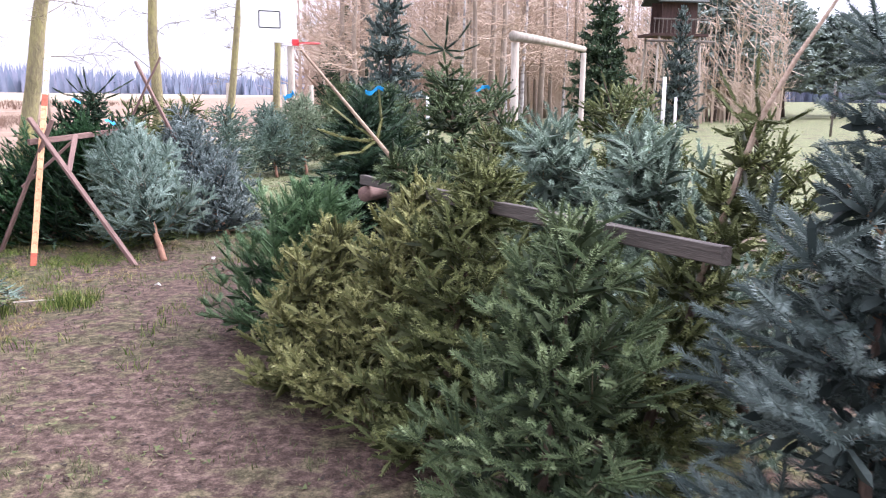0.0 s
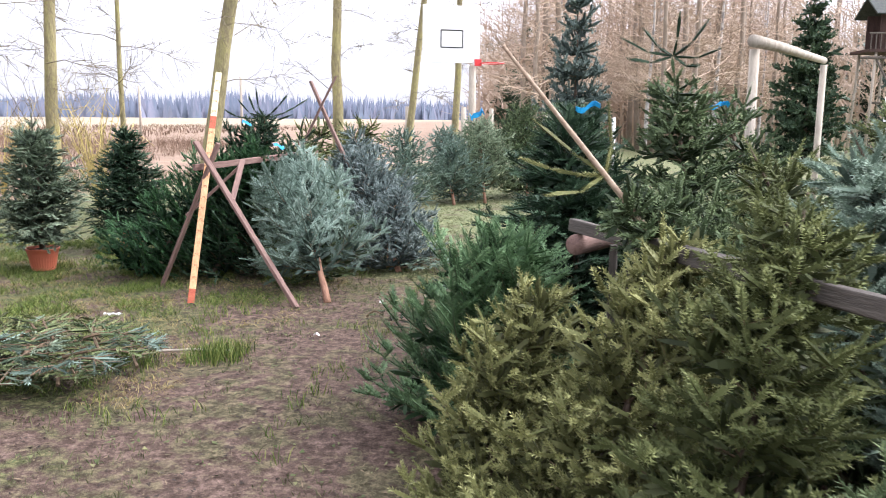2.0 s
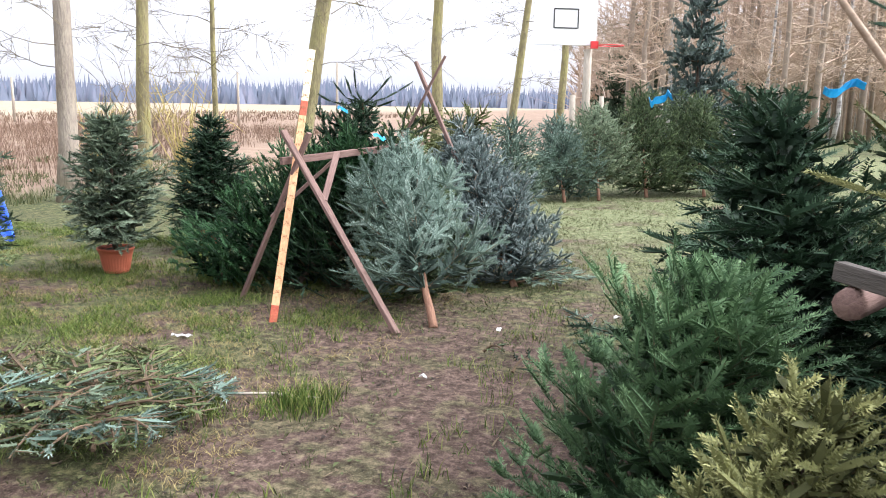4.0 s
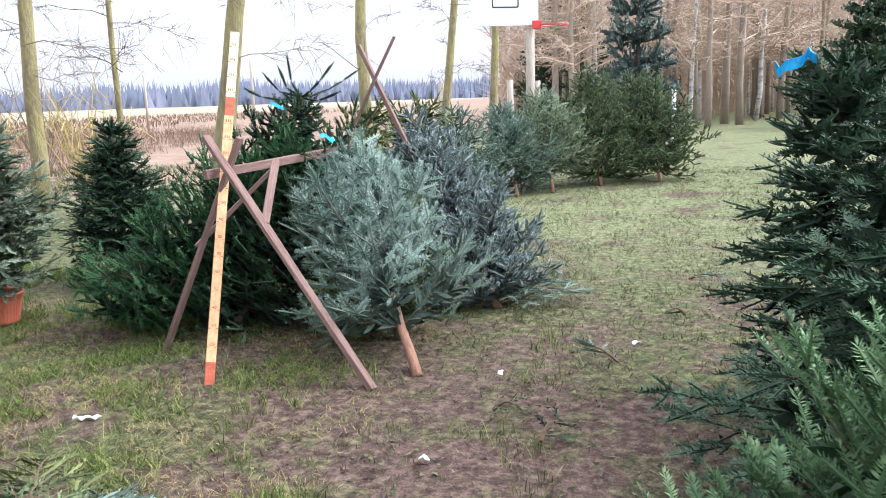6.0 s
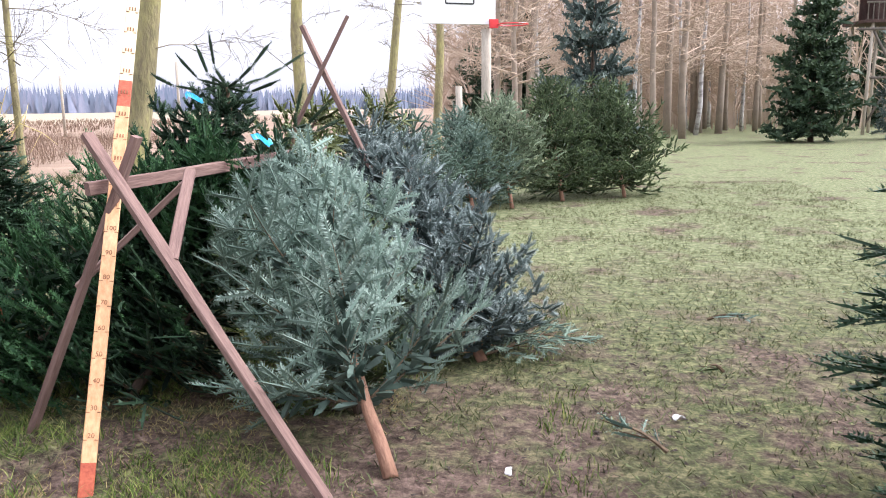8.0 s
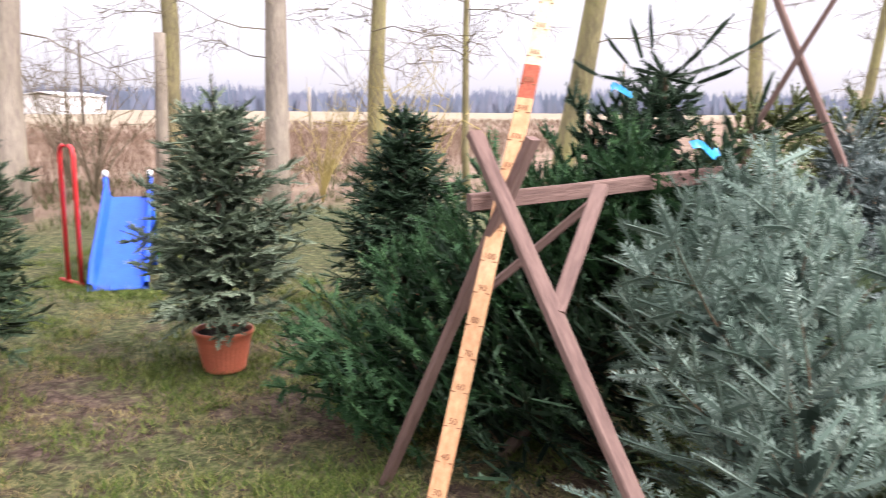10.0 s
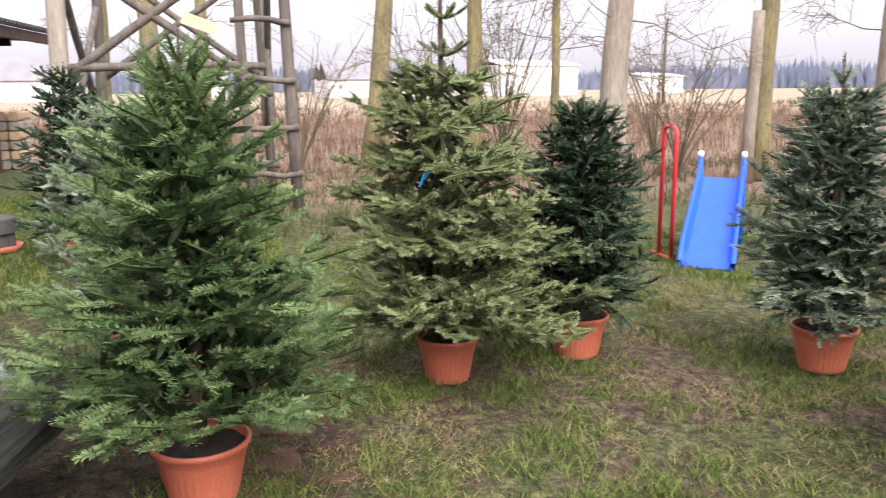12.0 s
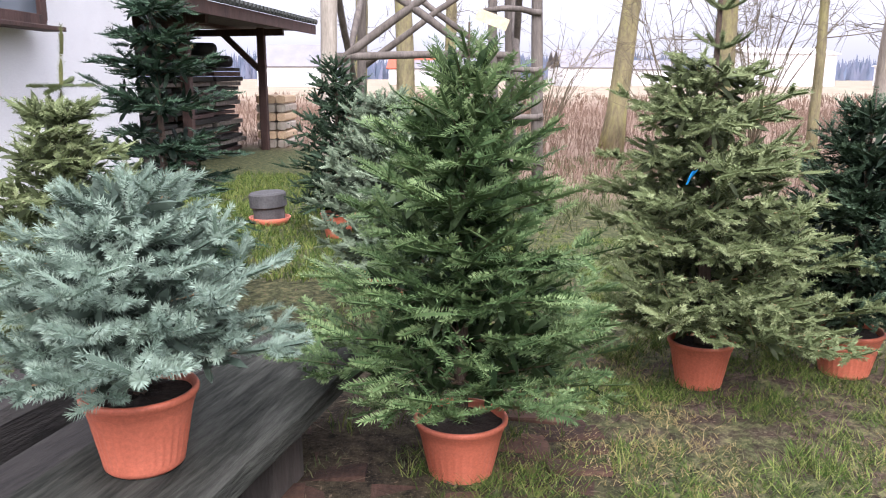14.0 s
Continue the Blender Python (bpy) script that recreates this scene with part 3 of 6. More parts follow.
# habits of growth, at full detail
HABIT = {
    "norway": dict(style="spruce", shoot=0.09, nn=66, nl=0.0225, nw=0.0030, gap=0.19, per=6, fill=3, power=0.6, planar=0.38, width=0.55, core=0.46, spread=58, jit=0.2, node=1.0, lift=0.15),
    "blue": dict(style="spruce", shoot=0.115, nn=104, nl=0.026, nw=0.0026, gap=0.19, per=6, fill=2, power=0.6, planar=0.36, width=0.5, spread=52, core=0.42, jit=0.16, node=1.0, lift=0.1),
    "fir": dict(style="fir", shoot=0.12, nn=46, nl=0.026, nw=0.0036, gap=0.18, per=6, fill=3, power=0.55, planar=0.22, width=0.58, core=0.42, twist=0.4, jit=0.1, node=0.95, lift=-0.14),
}


def habit(name, detail, **kw):
    """A habit drawn with fewer and broader needles the farther off the tree stands."""
    h = {**HABIT[name], **kw}
    share, broad, long = ((0.15, 5.5, 1.35), (0.30, 3.5, 1.12), (0.60, 2.3, 1.0), (1.0, 1.3, 1.0))[detail]
    h["nn"] = max(6, int(h["nn"] * share))
    h["nw"] *= broad
    h["shoot"] *= long
    h["lance"] = detail == 3
    h["core"] *= (1.0, 1.0, 0.9, 0.62)[detail]
    h["tangle"] = (0.3, 0.6, 1.0, 1.0)[detail]
    return h


def axis_pose(base, tip, roll=0.0):
    base, tip = Vector(base), Vector(tip)
    q = (tip - base).to_track_quat("Z", "Y")
    return Matrix.Translation(base) @ q.to_matrix().to_4x4() @ Matrix.Rotation(roll, 4, "Z")


def cut_tree(seed, base, tip, R, needle, label, group, stump=STUMP, twig=TWIG, **kw):
    m = axis_pose(base, tip, seed * 1.3)
    H = (Vector(tip) - Vector(base)).length
    tr, br, cr = conifer_meshes(seed, H, R, world=m, **kw)
    e = thing("christmas_tree", m, label, "christmas tree", group)
    part("trunk", tr, stump, e, "bare reddish-brown trunk with a sawn end", True)
    part("twig_frame", br, twig, e)
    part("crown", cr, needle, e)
    return e


def pot_parts(parent, z=0.0, r=0.15, h=0.22, seed=0):
    """A ribbed plastic flower pot with a thick rim and soil."""
    g = Geo()
    rb = r * 0.70
    prof = [(0.02, 0.0), (rb - 0.01, 0.0), (rb, 0.008), (rb + 0.003, 0.02)]
    for i in range(6):
        u = (i + 1) / 7
        prof.append((rb + (r * 0.90 - rb) * u ** 0.8, 0.02 + (h * 0.74 - 0.02) * u))
    prof += [(r * 0.92, h * 0.76), (r * 0.93, h * 0.80), (r * 0.955, h * 0.82), (r * 0.965, h * 0.87), (r * 1.0, h * 0.90), (r * 1.03, h * 0.93), (r * 1.035, h * 0.97), (r * 1.01, h), (r * 0.96, h), (r * 0.93, h * 0.97), (r * 0.90, h * 0.80)]
    prof = [(p, q + z) for p, q in prof]
    g.lathe(prof, 96, ribs=(4, 8, 0.004, 3))
    part("pot", g, TERRACOTTA, parent, "ribbed terracotta-coloured plastic pot", True)
    s = Geo()
    rng = np.random.default_rng(seed)
    k = 24
    rings = [(0.0, 0.012), (r * 0.4, 0.01), (r * 0.7, 0.004), (r * 0.925, 0.0)]
    v, f = [], []
    for rr, dz in rings:
        for j in range(k):
            a = j * 2 * math.pi / k
            v.append((rr * math.cos(a), rr * math.sin(a), z + h * 0.87 + dz + rng.normal(0, 0.004)))
    for i in range(3):
        for j in range(k):
            p, q = i * k + j, i * k + (j + 1) % k
            f += [(p, q + k, q), (p, p + k, q + k)]
    s.add(v, f)
    part("soil", s, SOIL, parent, "dark crumbly potting soil", True)


def potted_tree(seed, at, H, R, needle, label, trunk=BARK, twig=TWIG, pot_r=0.15, turn=None, **kw):
    """H: from the support to the top."""
    x, y, z = at
    e = thing("potted_christmas_tree", pose(x, y, z, 0, 0, seed * 37 if turn is None else turn), label, "potted tree", "potted trees")
    pot_parts(e, r=pot_r, seed=seed)
    kw = {"world": Matrix.Identity(4), "floor": -0.06, **kw}
    tr, br, cr = conifer_meshes(seed, H - 0.19, R, **kw)
    for name, g, mat, sm in (("trunk", tr, trunk, True), ("twig_frame", br, twig, False), ("crown", cr, needle, False)):
        o = part(name, g, mat, e, smooth=sm)
        o.matrix_local = pose(0, 0, 0.19, 0, 0, 0)
    return e

# ---- ground ----
ax = np.concatenate([-np.geomspace(12, 900, 26)[::-1], np.linspace(-11, 9, 81), np.geomspace(10, 900, 26)])
ay = np.concatenate([-np.geomspace(6, 600, 20)[::-1], np.linspace(-5, 20, 101), np.geomspace(21, 900, 26)])
gx, gy = np.meshgrid(ax, ay, indexing="ij")
gz = np.array([[0.02 * noise.noise((x * 0.9, y * 0.9, 0)) + 0.012 * noise.noise((x * 4, y * 4, 3)) if abs(x) < 30 and abs(y) < 30 else 0.0 for y in ay] for x in ax])
gg = Geo()
ni, nj = len(ax), len(ay)
ii, jj = np.meshgrid(np.arange(ni - 1), np.arange(nj - 1), indexing="ij")
p = (ii * nj + jj).ravel()
gg.add(np.stack([gx, gy, gz], -1).reshape(-1, 3), np.concatenate([np.stack([p, p + nj, p + nj + 1], -1), np.stack([p, p + nj + 1, p + 1], -1)]))
ground = tagged(part("ground", gg, GROUND, None, smooth=True), "trodden brown soil with short winter grass and moss", "ground", kind="structure")


def ground_z(x, y):
    return 0.02 * noise.noise((x * 0.9, y * 0.9, 0)) + 0.012 * noise.noise((x * 4, y * 4, 3))


# ---- piles of cut trees ----
RIGHT, LEFT, BACK = "cut trees leaning on the near rail", "cut trees leaning on the trestle rail", "cut trees in the back row"


def lot(rows, group):
    for seed, base, tip, R, needle, kind, detail, label, kw in rows:
        cut_tree(seed, base, tip, R, needle, label, group, STUMP if seed in (41, 44, 51, 52, 53, 54, 55) else BARK, TAN_TWIG if kind == "blue" else TWIG, **habit(kind, detail, **kw))


lot([
    # on the path's side of the rail, tops over it
    (11, (-0.84, 4.95, 0.0), (-0.57, 5.08, 0.86), 0.56, N_BRIGHT, "fir", 3, "bright green fir leaning on the timber rail", dict(bare=0.03, per=9, gap=0.14, elev=(5, 62), leader=0.1, power=0.45, lift=0.18, nn=54, nw=0.0034)),
    (17, (-0.56, 4.05, 0.0), (-0.34, 4.35, 0.84), 0.42, N_YELLOW, "norway", 2, "yellow-tipped spruce leaning on the timber rail", dict(bare=0.03, per=7, gap=0.13, elev=(5, 62), leader=0.12, lift=0.2)),
    (12, (-0.20, 3.75, 0.0), (0.12, 4.10, 1.08), 0.48, N_YELLOW, "norway", 2, "yellowish-green spruce leaning on the timber rail", dict(bare=0.03, per=7, gap=0.14, elev=(0, 60), leader=0.12, lift=0.15)),
    (13, (0.14, 3.30, 0.0), (0.36, 3.58, 1.32), 0.46, N_OLIVE, "norway", 2, "olive-green spruce leaning on the timber rail", dict(bare=0.04, per=7, gap=0.15, elev=(0, 60), leader=0.2, lift=0.12)),
    (14, (0.46, 2.48, 0.0), (0.64, 2.72, 1.14), 0.57, N_GREEN, "norway", 3, "green spruce leaning on the timber rail", dict(bare=0.03, per=7, gap=0.16, elev=(-8, 58), leader=0.16, shoot=0.105, nl=0.023, lift=0.2)),
    (15, (1.24, 1.95, 0.0), (1.30, 2.2, 1.34), 0.62, N_BLUEGREY, "blue", 3, "blue-grey spruce leaning on the timber rail", dict(bare=0.03, per=6, gap=0.2, elev=(-8, 55), leader=0.15, power=0.5, shoot=0.14, nn=130, nl=0.029, fill=2)),
    (16, (1.66, 2.35, 0.0), (1.62, 2.6, 1.78), 0.56, N_BLUEGREY, "blue", 3, "blue-grey spruce beside the timber rail", dict(bare=0.35, elev=(0, 50), leader=0.2, power=0.55, shoot=0.13, nl=0.028)),
    # beyond the rail, tops over it towards the path
    (22, (1.45, 4.35, 0.0), (0.60, 4.02, 1.46), 0.58, N_BLUE, "blue", 2, "blue-grey spruce propped against the rail", dict(bare=0.08, elev=(20, 60), leader=0.30, lift=0.35)),
    (23, (1.65, 3.65, 0.0), (0.92, 3.30, 1.40), 0.58, N_BLUE, "blue", 2, "pale blue spruce propped against the rail", dict(bare=0.08, elev=(20, 60), leader=0.2, lift=0.35)),
    (25, (2.2, 2.7, 0.0), (1.75, 2.55, 1.70), 0.60, N_BLUEGREY, "blue", 1, "blue-grey spruce standing behind the rail", dict(bare=0.1, elev=(0, 45), leader=0.2)),
    (26, (0.85, 5.3, 0.0), (0.05, 4.85, 1.22), 0.52, N_GREEN, "norway", 2, "green spruce leaning behind the rail", dict(bare=0.1, elev=(15, 55), lift=0.15)),
    (27, (1.2, 4.9, 0.0), (0.35, 4.55, 1.40), 0.48, N_OLIVE, "norway", 2, "olive-green spruce leaning behind the rail", dict(bare=0.1, elev=(15, 55), leader=0.3, lift=0.15)),
    # dark firs past the end of the rail
    (31, (-0.22, 5.85, 0.0), (-0.46, 6.0, 1.52), 1.0, N_DARK, "fir", 2, "dark green fir leaning at the rail's end", dict(bare=0.06, elev=(4, 42), power=0.95, per=9, swell=0.0, gap=0.17, nl=0.030, nn=60, shoot=0.14, width=0.5, curve=0.0)),
    (32, (-0.28, 7.05, 0.0), (-0.42, 7.2, 1.60), 0.57, N_DARK, "fir", 1, "dark green fir beside the path", dict(bare=0.03, elev=(-8, 50), power=0.5, per=8, gap=0.16, nl=0.029)),
    (37, (0.45, 6.2, 0.0), (0.2, 6.4, 1.85), 0.58, N_GREEN, "norway", 1, "dark green spruce behind the firs", dict(bare=0.08, elev=(0, 42), leader=0.3)),
    (33, (1.2, 7.0, 0.0), (0.5, 6.7, 1.66), 0.6, N_GREEN, "norway", 0, "green spruce with a blue tie", dict(bare=0.08, elev=(5, 45), leader=0.3)),
    (34, (2.0, 6.2, 0.0), (1.4, 6.4, 1.72), 0.6, N_OLIVE, "norway", 0, "olive-green spruce in the second pile", dict(bare=0.08, elev=(5, 45), leader=0.4)),
    (35, (2.6, 5.2, 0.0), (2.2, 5.6, 1.5), 0.6, N_OLIVE, "norway", 0, "olive-green spruce in the second pile", dict(bare=0.08, elev=(5, 45), leader=0.3)),
    (36, (2.2, 7.6, 0.0), (2.0, 8.2, 1.68), 0.6, N_FRESH, "norway", 0, "fresh green spruce in the second pile", dict(bare=0.08, elev=(5, 45), leader=0.3)),
], RIGHT)


def whorl(e, centre, ends, needle, label, nl=0.018, name="top_whorl", bow=0.03):
    """Long single shoots from one point of a tree to the given ends."""
    inv = e.matrix_world.inverted()
    g = Geo()
    w = np.array(inv @ Vector(centre))
    rng = np.random.default_rng(len(ends) + int(abs(centre[0]) * 100))
    tp = sprig_templates("spruce", 110, 9)
    for q in ends:
        q = np.array(inv @ Vector(q))
        n = max(2, int(np.linalg.norm(q - w) / 0.11))
        ks = np.linspace(0, 1, n + 1)
        P = w + ks[:, None] * (q - w) - (np.sin(ks * np.pi))[:, None] * np.array((0, 0, bow))
        plant_needles(g, tp, P[:-1], np.diff(P, axis=0), np.repeat(np.array(((0.3, 0.2, 0.9),)), n, 0), np.linalg.norm(np.diff(P, axis=0), axis=1), nl, 0.0042, rng, 0.46, young=np.full(n, 0.75))
    return part(name, g, needle, e, label)


def long_leader(seed, base, tip, whorl_at, needle, label, shoots, R=0.46, shoot_needle=N_YELLOW, thick=1.0):
    """A cut spruce whose bare tan leader ends far above the last whorl of long single shoots. shoots: their far ends."""
    e = cut_tree(seed, base, tuple(np.array(base) + (np.array(whorl_at) - np.array(base)) * 0.92), R, needle, label, RIGHT, BARK, **habit("norway", 2, bare=0.08, elev=(10, 50), leader=0.05, lift=0.1))
    inv = e.matrix_world.inverted()
    a, w, t = (np.array(inv @ Vector(q)) for q in (np.array(base) + (np.array(whorl_at) - np.array(base)) * 0.6, whorl_at, tip))
    g = Geo()
    g.tube([a, w, w * 0.5 + t * 0.5 + 0.008, t, t + (t - w) * 0.03], np.array((0.012, 0.0105, 0.008, 0.006, 0.009)) * thick, 7)
    part("leader", g, TAN_LEADER, e, "long bare tan leader", True)
    whorl(e, whorl_at, shoots, shoot_needle, "thick single shoots round the leader")
    return e


long_leader(21, (0.92, 4.52, 0.0), (-0.48, 4.07, 1.72), (-0.14, 4.179, 1.302), N_GREEN, "green spruce with a long bare leader over the rail",
            [(-0.39, 4.14, 1.49), (-0.45, 4.29, 1.35), (-0.14, 4.3, 1.55), (-0.01, 4.47, 1.13), (-0.33, 4.04, 1.24)])
tree37 = next(o for o in scene.objects if o.get("label", "").startswith("dark green spruce behind"))
whorl(tree37, (0.20, 6.40, 1.86), [(0.02, 6.36, 2.02), (-0.10, 6.42, 1.97), (0.46, 6.38, 1.90), (0.40, 6.5, 2.08), (0.22, 6.3, 2.1), (-0.06, 6.3, 1.84), (0.34, 6.3, 1.8)], N_DARK, "long dark shoots round the top", 0.022)
long_leader(24, (0.85, 2.95, 0.0), (1.49, 2.9, 1.87), (1.26, 2.9, 1.46), N_OLIVE, "olive-green spruce with a bare leader",
            [(1.06, 2.80, 1.56), (1.14, 2.98, 1.62), (1.40, 2.82, 1.50), (1.36, 3.02, 1.58), (1.20, 2.72, 1.42), (1.24, 2.90, 1.70)], 0.32, N_OLIVE)

lot([
    (41, (-2.33, 7.33, 0.0), (-3.0, 8.45, 1.05), 0.66, N_SILVER, "fir", 3, "silvery-green fir leaning with its stump forward", dict(bare=0.20, per=6, elev=(22, 58), nl=0.027, power=0.5, leader=0.16, gap=0.2, shoot=0.125, fill=3, lift=0.12, swell=0.0)),
    (42, (-4.45, 7.95, 0.0), (-3.35, 8.5, 1.15), 0.66, N_LUSH, "fir", 2, "deep green fir leaning against the trestle", dict(bare=0.03, per=8, elev=(0, 50), power=0.45, gap=0.15, width=0.65)),
    (49, (-3.75, 8.0, 0.0), (-3.1, 8.7, 1.1), 0.64, N_DARK, "fir", 0, "dark green fir under the trestle rail", dict(bare=0.03, per=9, elev=(0, 50), power=0.45, gap=0.14)),
    (43, (-4.2, 8.9, 0.0), (-3.4, 8.65, 1.45), 0.55, N_DARK, "norway", 2, "dark spruce with a sparse curved top", dict(bare=0.05, elev=(5, 40), leader=0.15, per=7, curve=0.3)),
    (44, (-2.12, 8.75, 0.0), (-2.98, 9.75, 1.06), 0.60, N_STEEL, "blue", 2, "blue-grey spruce leaning on the rail", dict(bare=0.04, elev=(0, 50), power=0.5, per=8, gap=0.15, shoot=0.09, nl=0.026, nn=90, lift=0.2)),
    (45, (-2.45, 9.9, 0.0), (-3.2, 10.6, 1.35), 0.55, N_STEEL, "blue", 0, "blue-grey spruce behind another one", dict(bare=0.06, elev=(5, 45))),
    (46, (-4.1, 9.8, 0.0), (-3.2, 9.9, 1.5), 0.6, N_OLIVE, "norway", 0, "olive-green spruce leaning on the rail", dict(bare=0.06, elev=(5, 40), leader=0.3)),
    (47, (-3.9, 11.0, 0.0), (-3.0, 11.0, 1.5), 0.6, N_OLIVE, "norway", 0, "olive-green spruce at the pile's end", dict(bare=0.06, elev=(5, 40), leader=0.3)),
    (48, (-2.6, 7.95, 0.0), (-3.2, 8.9, 1.2), 0.52, N_GREEN, "fir", 1, "green fir behind the silvery one", dict(bare=0.06, elev=(10, 45))),
], LEFT)

top43 = next(o for o in scene.objects if o.get("label", "").startswith("dark spruce with a sparse"))
inv43 = top43.matrix_world.inverted()
for centre, foot, ends in (((-3.43, 8.64, 1.47), (-3.42, 8.7, 0.99), [(-3.18, 8.63, 1.69), (-3.08, 8.87, 1.65), (-3.13, 8.59, 1.5), (-3.67, 8.58, 1.64), (-3.52, 8.49, 1.68), (-3.23, 8.5, 1.4), (-3.54, 8.7, 1.76), (-3.8, 8.56, 1.54)]),
                           ((-3.05, 8.57, 1.26), (-3.21, 8.72, 0.82), [(-2.88, 8.57, 1.38), (-2.85, 8.73, 1.3), (-3.12, 8.44, 1.33), (-3.02, 8.63, 1.48)])):
    g = Geo()
    g.tube([inv43 @ Vector(foot), inv43 @ Vector(centre)], (0.014, 0.009), 6)
    part("leader", g, TWIG, top43, smooth=True)
    whorl(top43, centre, ends, N_DEEP, "dark upcurved single shoots", 0.023, bow=0.05)

lot([
    (51, (-2.78, 14.76, 0.0), (-3.1, 15.5, 1.20), 0.66, N_SILVER, "fir", 1, "silvery fir with its stump forward", dict(bare=0.14, elev=(15, 60), power=0.45, per=8, swell=0.0)),
    (52, (-2.32, 15.24, 0.0), (-2.6, 16.1, 1.35), 0.74, N_PALE, "fir", 1, "pale green fir with its stump forward", dict(bare=0.2, elev=(20, 60), power=0.45, per=8, swell=0.0)),
    (53, (-1.65, 16.05, 0.0), (-1.9, 16.9, 1.6), 0.8, N_GREEN, "norway", 0, "green spruce in the back row", dict(bare=0.08, elev=(10, 55), power=0.4, per=8)),
    (54, (-0.75, 16.6, 0.0), (-1.05, 17.4, 1.35), 1.0, N_GREEN, "norway", 0, "dense dark green spruce in the back row", dict(bare=0.10, elev=(5, 60), power=0.35, per=9, nl=0.025)),
    (55, (-3.2, 13.4, 0.0), (-3.6, 14.2, 1.3), 0.6, N_SILVER, "fir", 0, "silvery fir at the back row's start", dict(bare=0.1, elev=(15, 50), power=0.5)),
    (56, (-3.6, 12.2, 0.0), (-4.0, 13.0, 1.3), 0.6, N_OLIVE, "norway", 0, "olive-green spruce in the back row", dict(bare=0.1, elev=(10, 50), power=0.6)),
], BACK)

# ---- potted trees ----
potted_tree(61, (-4.19, 4.31, 0.36), 0.80, 0.44, N_BLUE, "bushy blue spruce in a terracotta pot on a plank", twig=TAN_TWIG, pot_r=0.148, floor=0.07,
            **habit("blue", 3, bare=0.15, gap=0.07, per=9, elev=(6, 58), leader=0.17, power=1.0, swell=0.0, shoot=0.10, nn=130, nl=0.0255, nw=0.0022, fill=1, small=0.85, width=0.34, node=0.9, spread=44, inner=0.2, lift=0.12, planar=0.3, curve=0.04, jit=0.1))
potted_tree(62, (-4.87, 5.14, 0.0), 1.55, 0.57, N_FIR, "broad green fir in a terracotta pot", pot_r=0.16, floor=0.12,
            **habit("fir", 3, bare=0.12, gap=0.14, per=8, elev=(9, 48), lift=0.0, leader=0.22, power=0.8, swell=0.0, shoot=0.115, nn=50, nl=0.026, nw=0.0034, fill=3, small=0.8, curve=0.04, planar=0.2, width=0.55, twist=0.8))
tree63 = potted_tree(63, (-5.78, 6.20, 0.0), 2.10, 0.70, N_FRESH, "light green spruce with a tall leader in a pot", twig=TAN_TWIG, pot_r=0.145,
                     **habit("norway", 2, bare=0.065, gap=0.17, per=8, elev=(0, 24), leader=0.74, power=1.15, top=0, swell=0.0, shoot=0.09, nn=80, nl=0.0225, fill=3, small=0.75, curve=0.06, planar=0.3, width=0.5, lift=0.05))
for z, r in ((1.50, 0.12), (1.66, 0.10), (1.80, 0.08), (1.94, 0.065)):
    whorl(tree63, (-5.78, 6.20, z), [(-5.78 + r * math.cos(a + 3 * z), 6.20 + r * math.sin(a + 3 * z), z + 0.5 * r) for a in (0.2, 1.5, 2.7, 4.0, 5.2)], N_FRESH, "short whorl of shoots on the leader", 0.02, bow=0.01)
potted_tree(64, (-5.97, 6.93, 0.0), 1.33, 0.46, N_DEEP, "compact dark fir in a terracotta pot", pot_r=0.158,
            **habit("fir", 2, bare=0.12, gap=0.13, per=8, elev=(4, 50), leader=0.2, power=0.62, swell=0.2, shoot=0.095, nl=0.022, fill=4, small=0.8, planar=0.35))
potted_tree(65, (-5.47, 8.00, 0.0), 1.50, 0.55, N_OLDGREEN, "grey-green fir in a terracotta pot",
            **habit("fir", 2, bare=0.10, gap=0.15, per=8, elev=(6, 40), leader=0.28, power=0.85, swell=0.3, shoot=0.095, nl=0.022, fill=4, small=0.8, planar=0.35, top=5))
potted_tree(66, (-5.36, 9.30, 0.0), 1.36, 0.58, N_DARK, "dense dark fir in a terracotta pot",
            **habit("fir", 1, bare=0.05, gap=0.12, per=9, elev=(0, 42), leader=0.16, power=0.85, shoot=0.10, nl=0.025, fill=4, small=0.8, planar=0.35))
potted_tree(67, (-6.86, 3.32, 0.0), 2.05, 0.60, N_DARK, "tall open dark fir in a pot",
            **habit("fir", 2, bare=0.08, gap=0.21, per=7, elev=(-4, 30), leader=0.32, power=0.7, fill=1, curve=0.04, planar=0.08, tangle=0.5))
tree68 = potted_tree(68, (-5.68, 3.35, 0.0), 1.28, 0.58, N_FRESH, "light green spruce with an upright yellow leader",
                     **habit("norway", 2, bare=0.04, gap=0.15, per=8, elev=(-8, 30), leader=0.12, power=0.6, swell=0.0, fill=3, small=0.8, width=0.5))
potted_tree(69, (-6.9, 4.62, 0.0), 1.30, 0.5, N_PALE, "pale yellowish-green spruce in a pot",
            **habit("norway", 2, bare=0.06, gap=0.16, per=7, elev=(5, 45), leader=0.15))
potted_tree(70, (-9.1, 3.92, 0.0), 1.56, 0.52, N_DEEP, "grey-green spruce beside the log tower",
            **habit("norway", 0, bare=0.06, gap=0.16, per=8, elev=(0, 40), leader=0.2, fill=3))

